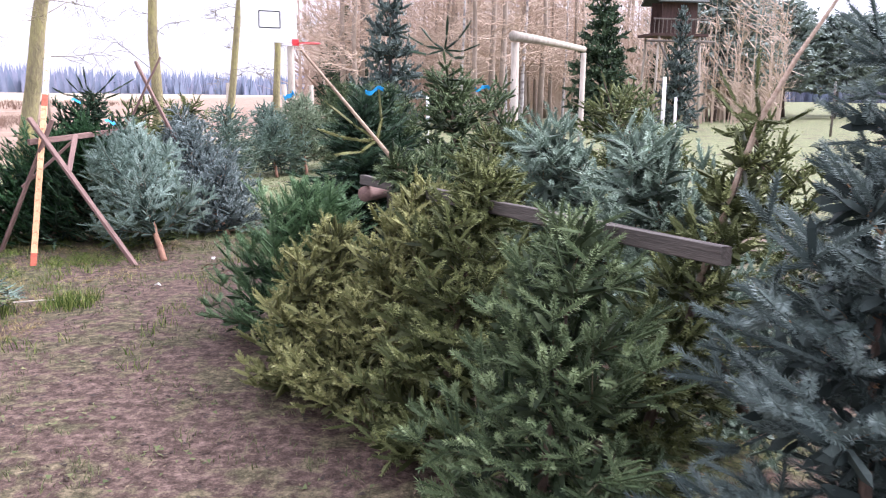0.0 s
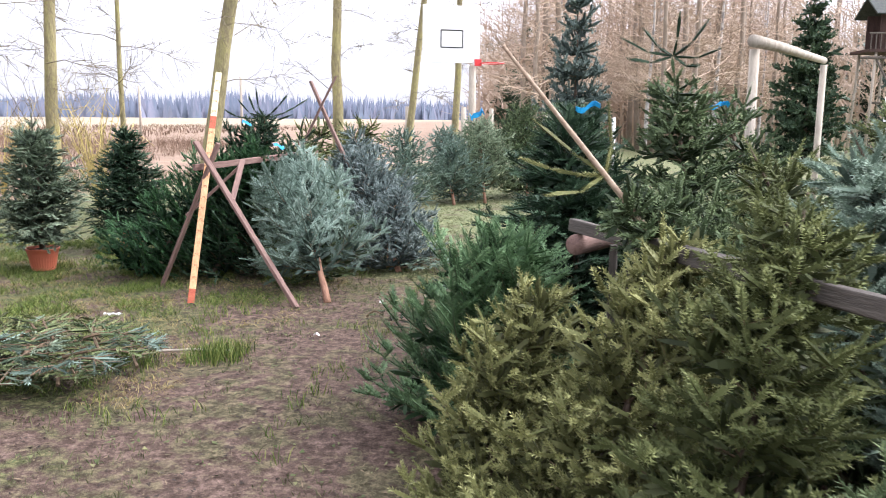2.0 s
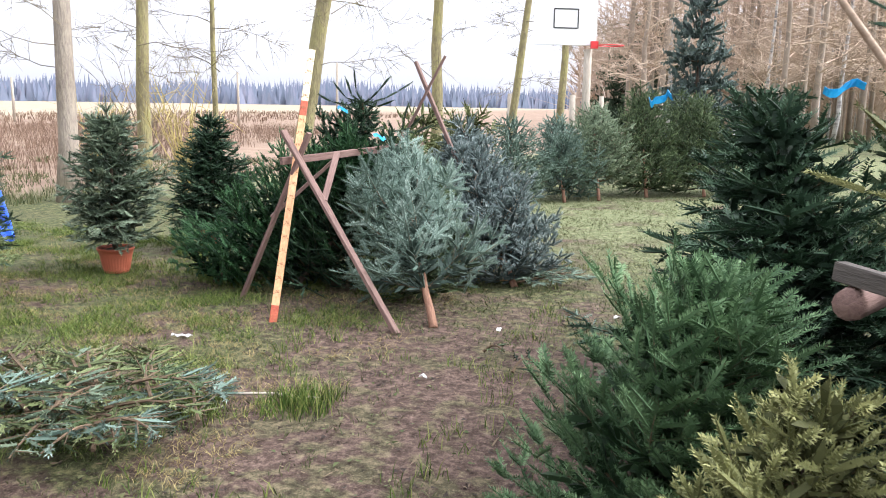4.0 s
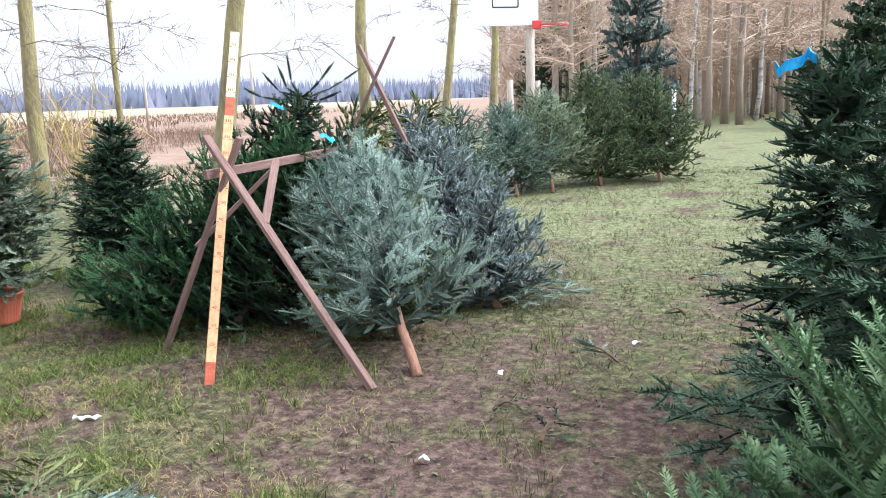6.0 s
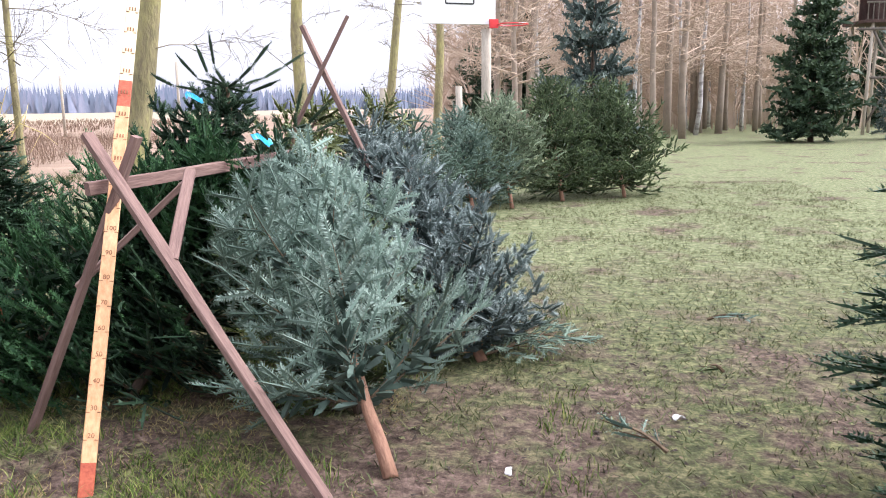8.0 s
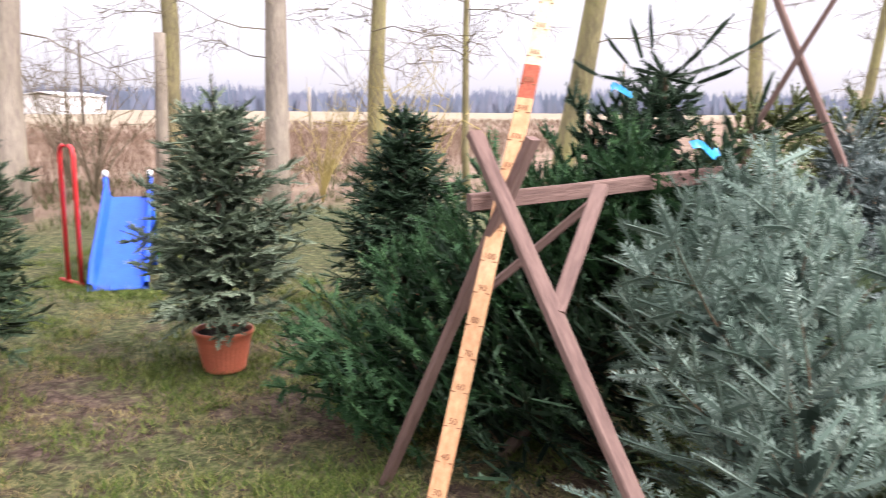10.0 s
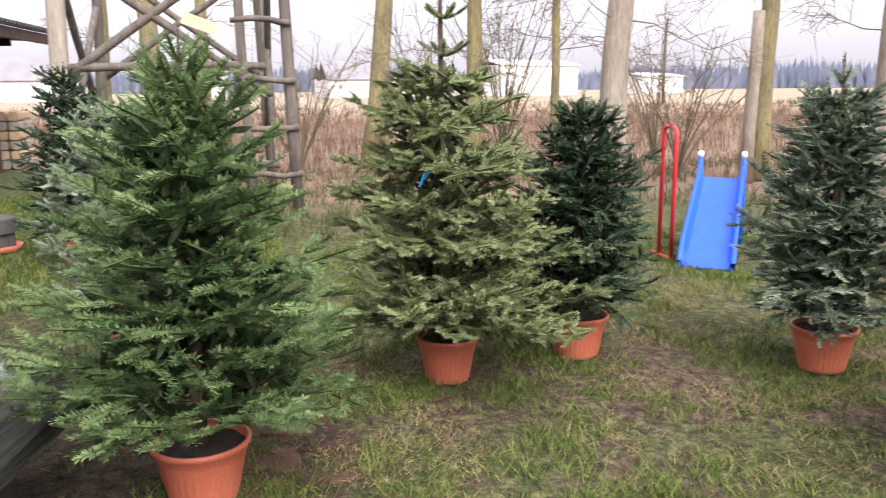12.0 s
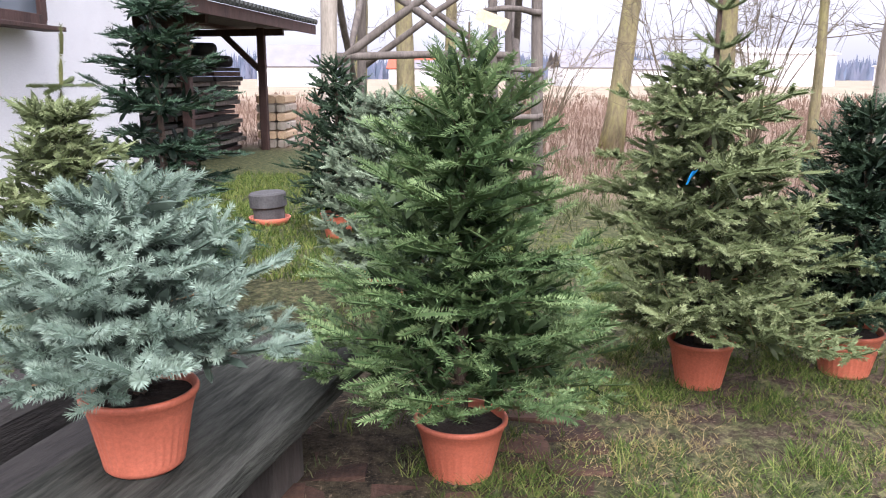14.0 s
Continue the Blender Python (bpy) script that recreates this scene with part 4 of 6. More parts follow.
whorl(tree68, (-5.68, 3.35, 1.07), [(-5.7, 3.39, 1.59)], N_YELLOW, "thick upright yellowish leader", 0.024, "leader", 0.0)
for centre, ends in (((-5.69, 3.37, 1.34), [(-5.63, 3.26, 1.34), (-5.75, 3.49, 1.34), (-5.56, 3.37, 1.31), (-5.8, 3.37, 1.37)]),
                     ((-5.68, 3.36, 1.21), [(-5.6, 3.21, 1.23), (-5.77, 3.53, 1.21), (-5.51, 3.36, 1.18), (-5.83, 3.37, 1.24)])):
    whorl(tree68, centre, ends, N_FRESH, "short whorl below the leader", 0.020, bow=0.0)

# ---- trestle and rails ----


def beams(name, m, label, category, rows, mat, group=""):
    e = thing(name, m, label, category, group)
    inv = m.inverted()
    for pname, a, b, w, t in rows:
        g = Geo()
        a, b = inv @ Vector(a), inv @ Vector(b)
        g.beam((0, 0, 0), (0, 0, (b - a).length), w, t, up=(0, 1, 0), rough=0.0015, rng=np.random.default_rng(len(pname)))
        o = part(pname, g, mat, e)
        o.matrix_local = axis_pose(a, b)
    return e


beams("trestle", pose(-3.3, 7.5, 0), "worn brown wooden trestle of crossed laths", "trestle", [
    ("leg", (-2.51, 7.12, 0.0), (-3.56, 7.55, 1.27), 0.050, 0.028),
    ("leg", (-3.95, 7.56, 0.0), (-3.36, 7.56, 1.26), 0.050, 0.028),
    ("rail", (-3.60, 7.58, 1.05), (-3.00, 8.9, 1.13), 0.035, 0.055),
    ("brace", (-3.76, 7.70, 0.62), (-3.30, 7.90, 1.08), 0.05, 0.025),
    ("brace", (-3.17, 7.40, 0.80), (-3.30, 7.88, 1.10), 0.045, 0.025),
], BROWNWOOD)
beams("trestle", pose(-3.1, 9.6, 0), "worn brown wooden trestle standing among trees", "trestle", [
    ("leg", (-2.42, 9.5, 0.0), (-3.29, 9.5, 1.85), 0.05, 0.03),
    ("leg", (-4.02, 9.46, 0.0), (-2.99, 9.46, 1.90), 0.028, 0.022),
], BROWNWOOD)
beams("leaning_rail", pose(0.4, 3.6, 0), "grey weathered timber rail on short posts", "rail", [
    ("rail", (-0.28, 4.90, 1.03), (0.96, 2.29, 1.11), 0.04, 0.055),
    ("post", (-0.10, 4.58, 0.0), (-0.10, 4.56, 1.0), 0.032, 0.032),
    ("post", (0.70, 2.86, 0.0), (0.70, 2.84, 1.06), 0.05, 0.05),
], RAILWOOD)
e = thing("support_log", axis_pose((-0.265, 4.80, 0.955), (0.02, 5.34, 0.96)), "short round log under the rail's end", "log")
g = Geo()
g.tube([(0, 0, 0), (0, 0, 0.03), (0, 0, 0.32), (0, 0, 0.64)], (0.044, 0.047, 0.047, 0.046), 12)
part("log_body", g, BROWNWOOD, e, smooth=True)
e2 = thing("support_post", pose(0.0, 5.30, 0), "short upright post under the log", "post")
g = Geo()
g.tube([(0, 0, 0), (0, 0, 0.5), (0, 0, 0.912)], (0.035, 0.034, 0.033), 8)
part("post_body", g, RAILWOOD, e2, smooth=True)

POLE_POSE = axis_pose((-3.39, 7.06, 0), (-3.57, 8.02, 1.86))
pole = thing("measuring_pole", POLE_POSE, "orange measuring pole with centimetre marks against trestle", "measuring pole")
front = POLE_POSE.to_3x3().inverted() @ Vector((0.45, -1.0, 0.0))
front.z = 0
front.normalize()
sidew = Vector((0, 0, 1)).cross(front)
for pname, a, b, mat, lab in (("lower_end", 0.0, 0.12, POLE_RED, "red-stained lower end"), ("shaft", 0.12, 1.55, POLE, "orange painted shaft"), ("red_band", 1.55, 1.67, POLE_RED, "red painted band"), ("upper_end", 1.67, 2.10, POLE_TOP, "pale yellow upper length")):
    g = Geo()
    g.beam((0, 0, a), (0, 0, b), 0.052, 0.022, up=tuple(front), bev=0.003)
    part(pname, g, mat, pole, lab)
face = Matrix((sidew, Vector((0, 0, 1)), front)).transposed().to_4x4()
for cm in range(20, 201, 10):
    z = cm / 100
    o = front * 0.0125
    for s0, s1 in ((-0.026, -0.012), (0.013, 0.026)):
        g = Geo()
        g.beam(tuple(sidew * s0 + o + Vector((0, 0, z))), tuple(sidew * s1 + o + Vector((0, 0, z))), 0.003, 0.002, up=tuple(front), bev=0.0005)
        part("tick", g, INK, pole)
    if cm <= 100:
        cu = bpy.data.curves.new("numeral", "FONT")
        cu.body, cu.size, cu.align_x, cu.extrude = str(cm), 0.026, "CENTER", 0.0006
        tmp = new("numeral", cu)
        me = bpy.data.meshes.new_from_object(tmp.evaluated_get(bpy.context.evaluated_depsgraph_get()))
        bpy.data.objects.remove(tmp)
        me.materials.clear()
        me.materials.append(INK)
        ob = part("numeral", me, INK, pole)
        ob.matrix_local = Matrix.Translation(front * 0.0118 + Vector((0, 0, z + 0.007))) @ face
    else:
        for dx in (-0.011, 0.0, 0.011):
            g = Geo()
            q = sidew * dx + o + Vector((0, 0, z + 0.008))
            g.beam(tuple(q), tuple(q + Vector((0, 0, 0.016))), 0.005, 0.002, up=tuple(front), bev=0.0005)
            part("worn_numeral", g, INK, pole)

# ---- rough large forms ----


def trunk_tree(seed, at, H, r, lean=(0, 0), mat=LARCH, branches=44, low=1.8, blen=1.45, name="larch_tree", label="tall bare larch with mossy yellowish bark", category="tree", group="larches by the field", twigs=13, bark_k=10, droop=0.25, twig_mat=BARE, sub=3):
    rng = np.random.default_rng(seed)
    e = thing(name, pose(*at, 0, 0, 0), label, category, group)
    n = 14
    zz = np.linspace(-0.1, H, n)
    u = np.clip(zz / H, 0, 1)
    pts = np.column_stack([lean[0] * zz + np.cumsum(rng.normal(0, 0.02, n)), lean[1] * zz + np.cumsum(rng.normal(0, 0.02, n)), zz])
    rad = r * (1 - 0.8 * u) + 0.35 * r * np.exp(-np.maximum(zz, 0) / 0.25)
    t = Geo()
    t.tube(pts, rad, bark_k)
    part("trunk", t, mat, e, smooth=True)
    g = Geo()
    for i in range(branches):
        z = rng.uniform(low, H * 0.97)
        o = np.array([np.interp(z, zz, pts[:, c]) for c in range(3)])
        az = rng.uniform(0, 6.28)
        lb = blen * (1.1 - 0.7 * z / H) * rng.uniform(0.5, 1.2)
        s = np.linspace(0, 1, 6)
        D = np.array((np.cos(az), np.sin(az), rng.uniform(0.0, 0.75)))
        wob = np.cumsum(rng.normal(0, 0.05, (6, 3)), axis=0) * lb
        P = o + lb * s[:, None] * D + wob + np.array((0, 0, -droop * lb)) * (s ** 2)[:, None]
        g.tube(P, (0.003 + 0.0048 * lb) * (1 - 0.85 * s), 3, cap=False)
        for j in range(twigs):
            sj = rng.uniform(0.25, 1.0)
            q = np.array([np.interp(sj, s, P[:, c]) for c in range(3)])
            lt = lb * rng.uniform(0.15, 0.4)
            d = D + rng.normal(0, 0.7, 3) + np.array((0, 0, -0.3))
            d /= np.linalg.norm(d)
            Q = np.array([q, q + d * lt * 0.5 + rng.normal(0, 0.03, 3) * lt, q + d * lt + rng.normal(0, 0.08, 3) * lt])
            g.tube(Q, (0.0045, 0.0035, 0.0018), 3, cap=False)
            for _ in range(sub):
                k = rng.uniform(0.3, 0.9)
                a = q + d * lt * k
                dd = d + rng.normal(0, 0.8, 3)
                g.tube(np.array([a, a + dd * lt * 0.35]), (0.0032, 0.0015), 3, cap=False)
    part("crown", g, twig_mat, e, "bare wavy branches")
    return e


for seed, x, y, H, r, lean, mat in (
    (1, -6.40, 12.7, 11, 0.13, (0.20, 0.0), LARCH), (2, -6.7, 20.0, 12, 0.14, (0.01, 0.0), LARCH), (3, -5.3, 21.0, 12, 0.10, (0.12, 0.0), LARCH),
    (4, -4.55, 23.5, 12, 0.11, (0.03, 0.0), LARCH), (5, -9.01, 14.86, 11, 0.055, (0.0, 0.0), LARCH), (6, -9.45, 13.3, 11, 0.12, (0.03, 0.0), LARCH),
    (7, -9.33, 11.57, 12, 0.14, (0.02, 0.03), LARCH_GREY), (8, -12.67, 12.5, 11, 0.15, (0.0, 0.02), LARCH), (9, -11.8, 9.7, 12, 0.19, (0.0, 0.05), LARCH_GREY),
    (10, -14.4, 10.0, 11, 0.08, (0.0, 0.02), LARCH), (11, -15.29, 8.85, 11, 0.15, (0.0, 0.01), LARCH), (12, -16.1, 7.3, 12, 0.18, (0.0, 0.07), LARCH),
    (13, -15.2, 3.9, 12, 0.16, (0.0, 0.0), LARCH), (14, -16.1, 3.0, 11, 0.13, (0.0, 0.03), LARCH), (15, -17.2, 4.5, 11, 0.12, (0.0, -0.02), LARCH)):
    trunk_tree(seed, (x, y, 0), H, r, lean, mat)
dead = thing("dead_trunk", pose(-12.4, 12.1, 0), "broken-off dead grey trunk beside a larch", "tree trunk")
g = Geo()
g.tube([(0, 0, -0.1), (0.01, 0, 0.8), (0.03, 0.02, 1.6), (0.03, 0.03, 2.35)], (0.11, 0.09, 0.085, 0.08), 9)
part("dead_wood", g, LARCH_GREY, dead, smooth=True)

# ---- far woods ----
rng = np.random.default_rng(5)
fw = Geo()
n_far = 11000
fa = rng.uniform(0.9, 3.7, n_far)
fd = rng.uniform(320, 440, n_far)
rise = np.clip((1.32 - fa) / 0.3, 0, 1)
fh = (10.2 + 1.2 * np.sin(fa * 13) + 0.8 * np.sin(fa * 41) + rng.normal(0, 1.0, n_far)) * fd / 375 * rng.uniform(0.55, 1.0, n_far) * (1 + 2.1 * rise * rise * (3 - 2 * rise))
fb0 = np.column_stack([fd * np.cos(fa), fd * np.sin(fa), np.zeros(n_far)])
fr = rng.uniform(0.8, 1.9, n_far)
ring = [fb0 + np.column_stack([np.cos(q) * fr, np.sin(q) * fr, np.full(n_far, -0.5)]) for q in (0.4, 2.5, 4.6)]
tipf = fb0 + np.column_stack([rng.normal(0, 0.8, (n_far, 2)), fh])
fw.add(np.stack(ring + [tipf], 1).reshape(-1, 3), (np.arange(n_far)[:, None, None] * 4 + np.array([(0, 1, 3), (1, 2, 3), (2, 0, 3)])[None]).reshape(-1, 3))
tagged(part("backdrop", fw, FARWOODS, None), "line of distant mixed woods behind the field, bluish haze in its colour", "woods", kind="stuff")

# ---- woods at the far end and beyond the lawn ----


def wood_tree(seed, H, r, mat, twig, name, label, category, n=64, blen=2.6, twigs=9, low=2.4, up=0.5):
    rng = np.random.default_rng(seed)
    e = thing(name, pose(0, 0, 0), label, category, "trees of the wood")
    zz = np.linspace(-0.1, H, 10)
    pts = np.column_stack([np.cumsum(rng.normal(0, 0.06, 10)), np.cumsum(rng.normal(0, 0.06, 10)), zz])
    t = Geo()
    t.tube(pts, r * (1.05 - 0.9 * np.clip(zz / H, 0, 1)), 7)
    part("trunk", t, mat, e, smooth=True)
    g = Geo()
    for i in range(n):
        z = rng.uniform(low, H * 0.98)
        o = np.array([np.interp(z, zz, pts[:, c]) for c in range(3)])
        az = rng.uniform(0, 6.28)
        lb = blen * (1.15 - 0.85 * z / H) * rng.uniform(0.5, 1.15)
        s = np.linspace(0, 1, 4)
        D = np.array((np.cos(az), np.sin(az), rng.uniform(0.1, 0.9) * up))
        P = o + lb * s[:, None] * D + np.cumsum(rng.normal(0, 0.05, (4, 3)), axis=0) * lb
        g.tube(P, (0.008 + 0.008 * lb) * (1 - 0.8 * s), 3, cap=False)
        for j in range(twigs):
            sj = rng.uniform(0.2, 1.0)
            q = np.array([np.interp(sj, s, P[:, c]) for c in range(3)])
            d = D + rng.normal(0, 0.7, 3)
            lt = lb * rng.uniform(0.2, 0.5)
            w = np.cross(d, rng.normal(0, 1, 3))
            w *= 0.012 / (np.linalg.norm(w) + 1e-9)
            tip = q + d / np.linalg.norm(d) * lt
            v = [q - w, q + w, tip]
            for _ in range(3):
                k = rng.uniform(0.2, 0.9)
                a = q + (tip - q) * k
                dd = (tip - q) * 0.5 + rng.normal(0, 0.25, 3) * lt
                v += [a - w * 0.6, a + w * 0.6, a + dd]
            g.add(v, np.arange(len(v)).reshape(-1, 3))
    part("crown", g, twig, e, "bare reddish twigs")
    return e


rng = np.random.default_rng(77)
kinds = [wood_tree(1, 13, 0.13, WOODS, WOODS_TWIG, "bare_tree", "slender bare tree with reddish twigs in the wood", "tree"),
         wood_tree(2, 14, 0.15, WOODS, WOODS_TWIG, "bare_tree", "slender bare tree with reddish twigs in the wood", "tree"),
         wood_tree(3, 11, 0.10, BIRCH, WOODS_TWIG, "birch_tree", "slim birch with a pale trunk in the wood", "tree"),
         wood_tree(4, 12, 0.12, WOODS, WOODS_TWIG, "bare_tree", "slender bare tree with reddish twigs in the wood", "tree", low=1.6)]
spots = [(1.6, 34.5), (2.4, 37), (3.3, 39.5), (4.2, 42), (4.9, 44.5), (5.6, 47), (6.3, 50), (7.0, 53.5), (2.9, 36), (5.2, 41)]
for i in range(78):
    y = rng.uniform(38, 80)
    x = rng.uniform(-0.11 * y + 0.5, 0.30 * y - 4)
    spots.append((x, y))
for i in range(16):
    spots.append((rng.uniform(-5, 3.2), rng.uniform(27, 36)) if i % 3 else (rng.uniform(-5.5, -2.5), rng.uniform(30, 45)))
spots = [q for q in spots if not (q[1] < 34 and q[0] > -2.2 * 1)]
for i, (x, y) in enumerate(spots):
    src = kinds[i % 4]
    m = pose(x, y, 0, 0, 0, rng.uniform(0, 360))
    k = rng.uniform(0.8, 1.15)
    if i < 4:
        src.matrix_world = m
        ob = src
    else:
        ob = copy_thing(src, m)
    ob.scale = (k, k, k)

# thicket of thin bare saplings that closes the wood behind
rng = np.random.default_rng(88)
thick = Geo()
for i in range(1500):
    y = rng.uniform(46, 95)
    x = rng.uniform(-0.13 * y - 2, 0.42 * y)
    H = rng.uniform(5, 11)
    b = np.array((x, y, -0.05))
    lean = np.array((rng.normal(0, 0.04), rng.normal(0, 0.04), 1.0)) * H
    w = np.array((rng.uniform(0.03, 0.07), 0, 0))
    v = [b - w, b + w, b + lean]
    for k in rng.uniform(0.08, 0.95, 16):
        q = b + lean * k
        d = rng.normal(0, 1, 3) * np.array((1, 1, 0.25)) + np.array((0, 0, 0.9))
        d *= H * 0.16 * (1.2 - k)
        sw = np.array((0.035, 0, 0.02))
        v += [q - sw, q + sw, q + d, q + d * 0.4 - sw, q + d * 0.4 + sw, q + d * 0.5 + rng.normal(0, 0.4, 3)]
    thick.add(v, np.arange(len(v)).reshape(-1, 3))
tagged(part("thicket", thick, WOODS_TWIG, None), "dense pinkish-brown thicket of bare saplings", "woods", kind="stuff")

# evergreens among them
fars = []
for seed, kw, needle, name, label in ((201, habit("blue", 0, power=0.9, elev=(-12, 35), nl=0.034, nw=0.006, width=0.5), N_BLUEGREY, "blue_spruce", "tall blue-grey spruce standing on the lawn"),
                                      (202, habit("norway", 0, power=0.9, elev=(-8, 40), nl=0.036, nw=0.007), N_DEEP, "spruce_tree", "dark green spruce at the wood's edge"),
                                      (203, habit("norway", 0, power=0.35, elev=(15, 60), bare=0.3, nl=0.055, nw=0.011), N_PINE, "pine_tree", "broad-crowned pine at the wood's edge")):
    tr, br, cr = conifer_meshes(seed, 1.6, 0.5, leader=0.1, **{**kw, "gap": 0.17, "fill": 2})
    e = thing(name, pose(0, 0, 0), label, "evergreen tree", "evergreens of the wood")
    part("trunk", tr, BARK, e, smooth=True)
    part("twig_frame", br, TWIG, e)
    part("crown", cr, needle, e)
    fars.append(e)
used = set()
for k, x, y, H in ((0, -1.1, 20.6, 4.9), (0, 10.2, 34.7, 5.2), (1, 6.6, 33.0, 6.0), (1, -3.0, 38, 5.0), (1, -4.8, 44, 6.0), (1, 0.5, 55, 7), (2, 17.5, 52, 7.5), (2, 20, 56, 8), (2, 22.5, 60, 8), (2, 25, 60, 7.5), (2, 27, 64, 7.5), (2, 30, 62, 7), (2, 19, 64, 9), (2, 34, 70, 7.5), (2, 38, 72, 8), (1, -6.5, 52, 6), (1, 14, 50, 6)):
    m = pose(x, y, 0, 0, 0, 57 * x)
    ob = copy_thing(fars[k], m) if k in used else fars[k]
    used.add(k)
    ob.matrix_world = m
    s = H / 1.6
    wide = (0.66, 0.9, 1.5)[k]
    ob.scale = (s * wide, s * wide, s)

# ---- basketball hoop ----
hoop = thing("basketball_hoop", pose(-2.74, 16.16, 0, 0, 0, 25), "white basketball backboard with red rim on a post", "basketball hoop")
g = Geo()
g.tube([(0, 0, -0.1), (0, 0, 1.2), (0, 0, 2.4)], (0.075, 0.07, 0.068), 12)
part("post", g, PALEWOOD, hoop, "thick pale wooden post", True)
g = Geo()
g.beam((-0.95, -0.09, 2.95), (0.10, -0.09, 2.95), 0.03, 1.0, bev=0.004)
part("backboard", g, WHITE, hoop, "white painted board")
for a, b in (((-0.62, 2.72), (-0.22, 2.72)), ((-0.62, 3.02), (-0.22, 3.02)), ((-0.62, 2.72), (-0.62, 3.02)), ((-0.22, 2.72), (-0.22, 3.02))):
    g = Geo()
    g.beam((a[0], -0.108, a[1]), (b[0], -0.108, b[1]), 0.02, 0.004, up=(0, 1, 0), bev=0.001)
    part("target_line", g, BLACKISH, hoop)
g = Geo()
g.beam((0.0, -0.14, 2.46), (0.12, -0.14, 2.46), 0.05, 0.12)
part("bracket", g, SLIDE_RED, hoop, "red bracket")
g = Geo()
an = np.linspace(0, 2 * np.pi, 25)
g.tube(np.column_stack([0.32 + 0.21 * np.cos(an), -0.2 + 0.21 * np.sin(an), np.full(25, 2.45)]), 0.01, 6, cap=False)
part("rim", g, SLIDE_RED, hoop, "red metal ring")

# ---- bar frame of peeled logs ----
bar = thing("log_bar", pose(0.85, 7.7, 0), "peeled pale log laid over two posts", "log frame")
for pname, pts, rr in (("post", [(0, 0, 0), (0.01, 0, 1.0), (0, 0, 2.0)], 0.036), ("post", [(1.12, 2.85, 0), (1.12, 2.85, 1.0), (1.12, 2.85, 2.06)], 0.034), ("crossbar", [(-0.03, -0.12, 2.05), (0.35, 0.85, 2.075), (0.75, 1.9, 2.09), (1.14, 2.95, 2.11)], (0.046, 0.041, 0.038, 0.035))):
    g = Geo()
    g.tube(pts, rr, 12)
    part(pname, g, PALEWOOD, bar, smooth=True)

# ---- raised hide on stilts ----
hide = thing("raised_hide", pose(11.2, 39.7, 0, 0, 0, 8), "dark wooden raised hide on pale stilts", "raised hide")
hide.scale = (0.72, 0.72, 1.0)
for x in (-1.4, 0.0, 1.4):
    for y in (-1.1, 1.1):
        g = Geo()
        g.tube([(x * 1.15, y * 1.15, 0), (x, y, 4.3)], (0.10, 0.08), 8)
        part("stilt", g, PALEWOOD, hide, smooth=True)
for a, b in (((-1.5, -1.2, 0.4), (1.4, -1.2, 4.0)), ((1.5, -1.2, 0.4), (-1.4, -1.2, 4.0)), ((-1.5, -1.2, 2.2), (1.5, -1.2, 2.2)), ((-2.3, -1.25, 4.05), (2.4, -1.25, 4.05))):
    g = Geo()
    g.tube([a, b], 0.06, 6)
    part("brace", g, GREYWOOD, hide, smooth=True)
g = Geo()
g.beam((-1.9, 0, 4.35), (1.9, 0, 4.35), 2.6, 0.12)
part("platform", g, DARKWOOD, hide)
for i in range(14):
    g = Geo()
    x = -1.8 + i * 0.277
    g.tube([(x, -1.28, 4.4), (x, -1.28, 5.05)], 0.03, 5)
    part("railing_post", g, GREYWOOD, hide)
g = Geo()
g.tube([(-1.9, -1.28, 5.05), (1.9, -1.28, 5.05)], 0.045, 6)
part("handrail", g, GREYWOOD, hide)
for a, b, t in (((-1.2, -0.9, 5.15), (1.2, -0.9, 5.15), 1.5), ((-1.2, 0.9, 5.15), (1.2, 0.9, 5.15), 1.5)):
    g = Geo()
    g.beam(a, b, 0.06, t)
    part("cabin_wall", g, DARKWOOD, hide)
for s in (-1, 1):
    g = Geo()
    g.beam((-1.7, s * 0.75, 6.2), (1.7, s * 0.75, 6.2), 1.75, 0.07, up=(0, s * 0.45, 0.9))
    part("roof_slope", g, ROOF, hide)

# ---- posts across the lawn and field ----
for x, y, h, r, mat, lab in ((8.1, 29.2, 2.2, 0.07, WHITE, "white painted post on the lawn"), (9.2, 31.5, 1.5, 0.06, WHITE, "white painted post on the lawn"), (-5.6, 22.6, 1.75, 0.12, PALEWOOD, "thick pale post by the field"), (-3.55, 19.6, 1.7, 0.07, PALEWOOD, "pale post by the field"),
                             (-3.2, 21.5, 1.7, 0.06, PALEWOOD, "pale post by the field"), (-1.9, 21.8, 1.8, 0.08, PALEWOOD, "thick pale post by the field"), (16, 33, 2.2, 0.05, GREYWOOD, "grey post on the lawn"), (-0.2, 23.5, 1.5, 0.05, WHITE, "white painted post on the lawn"), (-26, 42, 3.0, 0.07, PALEWOOD, "pale pole in the field"), (-40, 40, 2.6, 0.08, PALEWOOD, "pale pole in the field"), (-60, 36, 6.0, 0.12, GREYWOOD, "tall grey pole in the field"), (-17, 36, 3.2, 0.06, PALEWOOD, "pale pole in the field")):
    e = thing("post", pose(x, y, 0), lab, "post", "posts")
    g = Geo()
    g.tube([(0, 0, -0.05), (0.01, 0, h * 0.5), (0, 0.01, h)], (r, r * 0.97, r * 0.9), 9)
    part("shaft", g, mat, e, smooth=True)

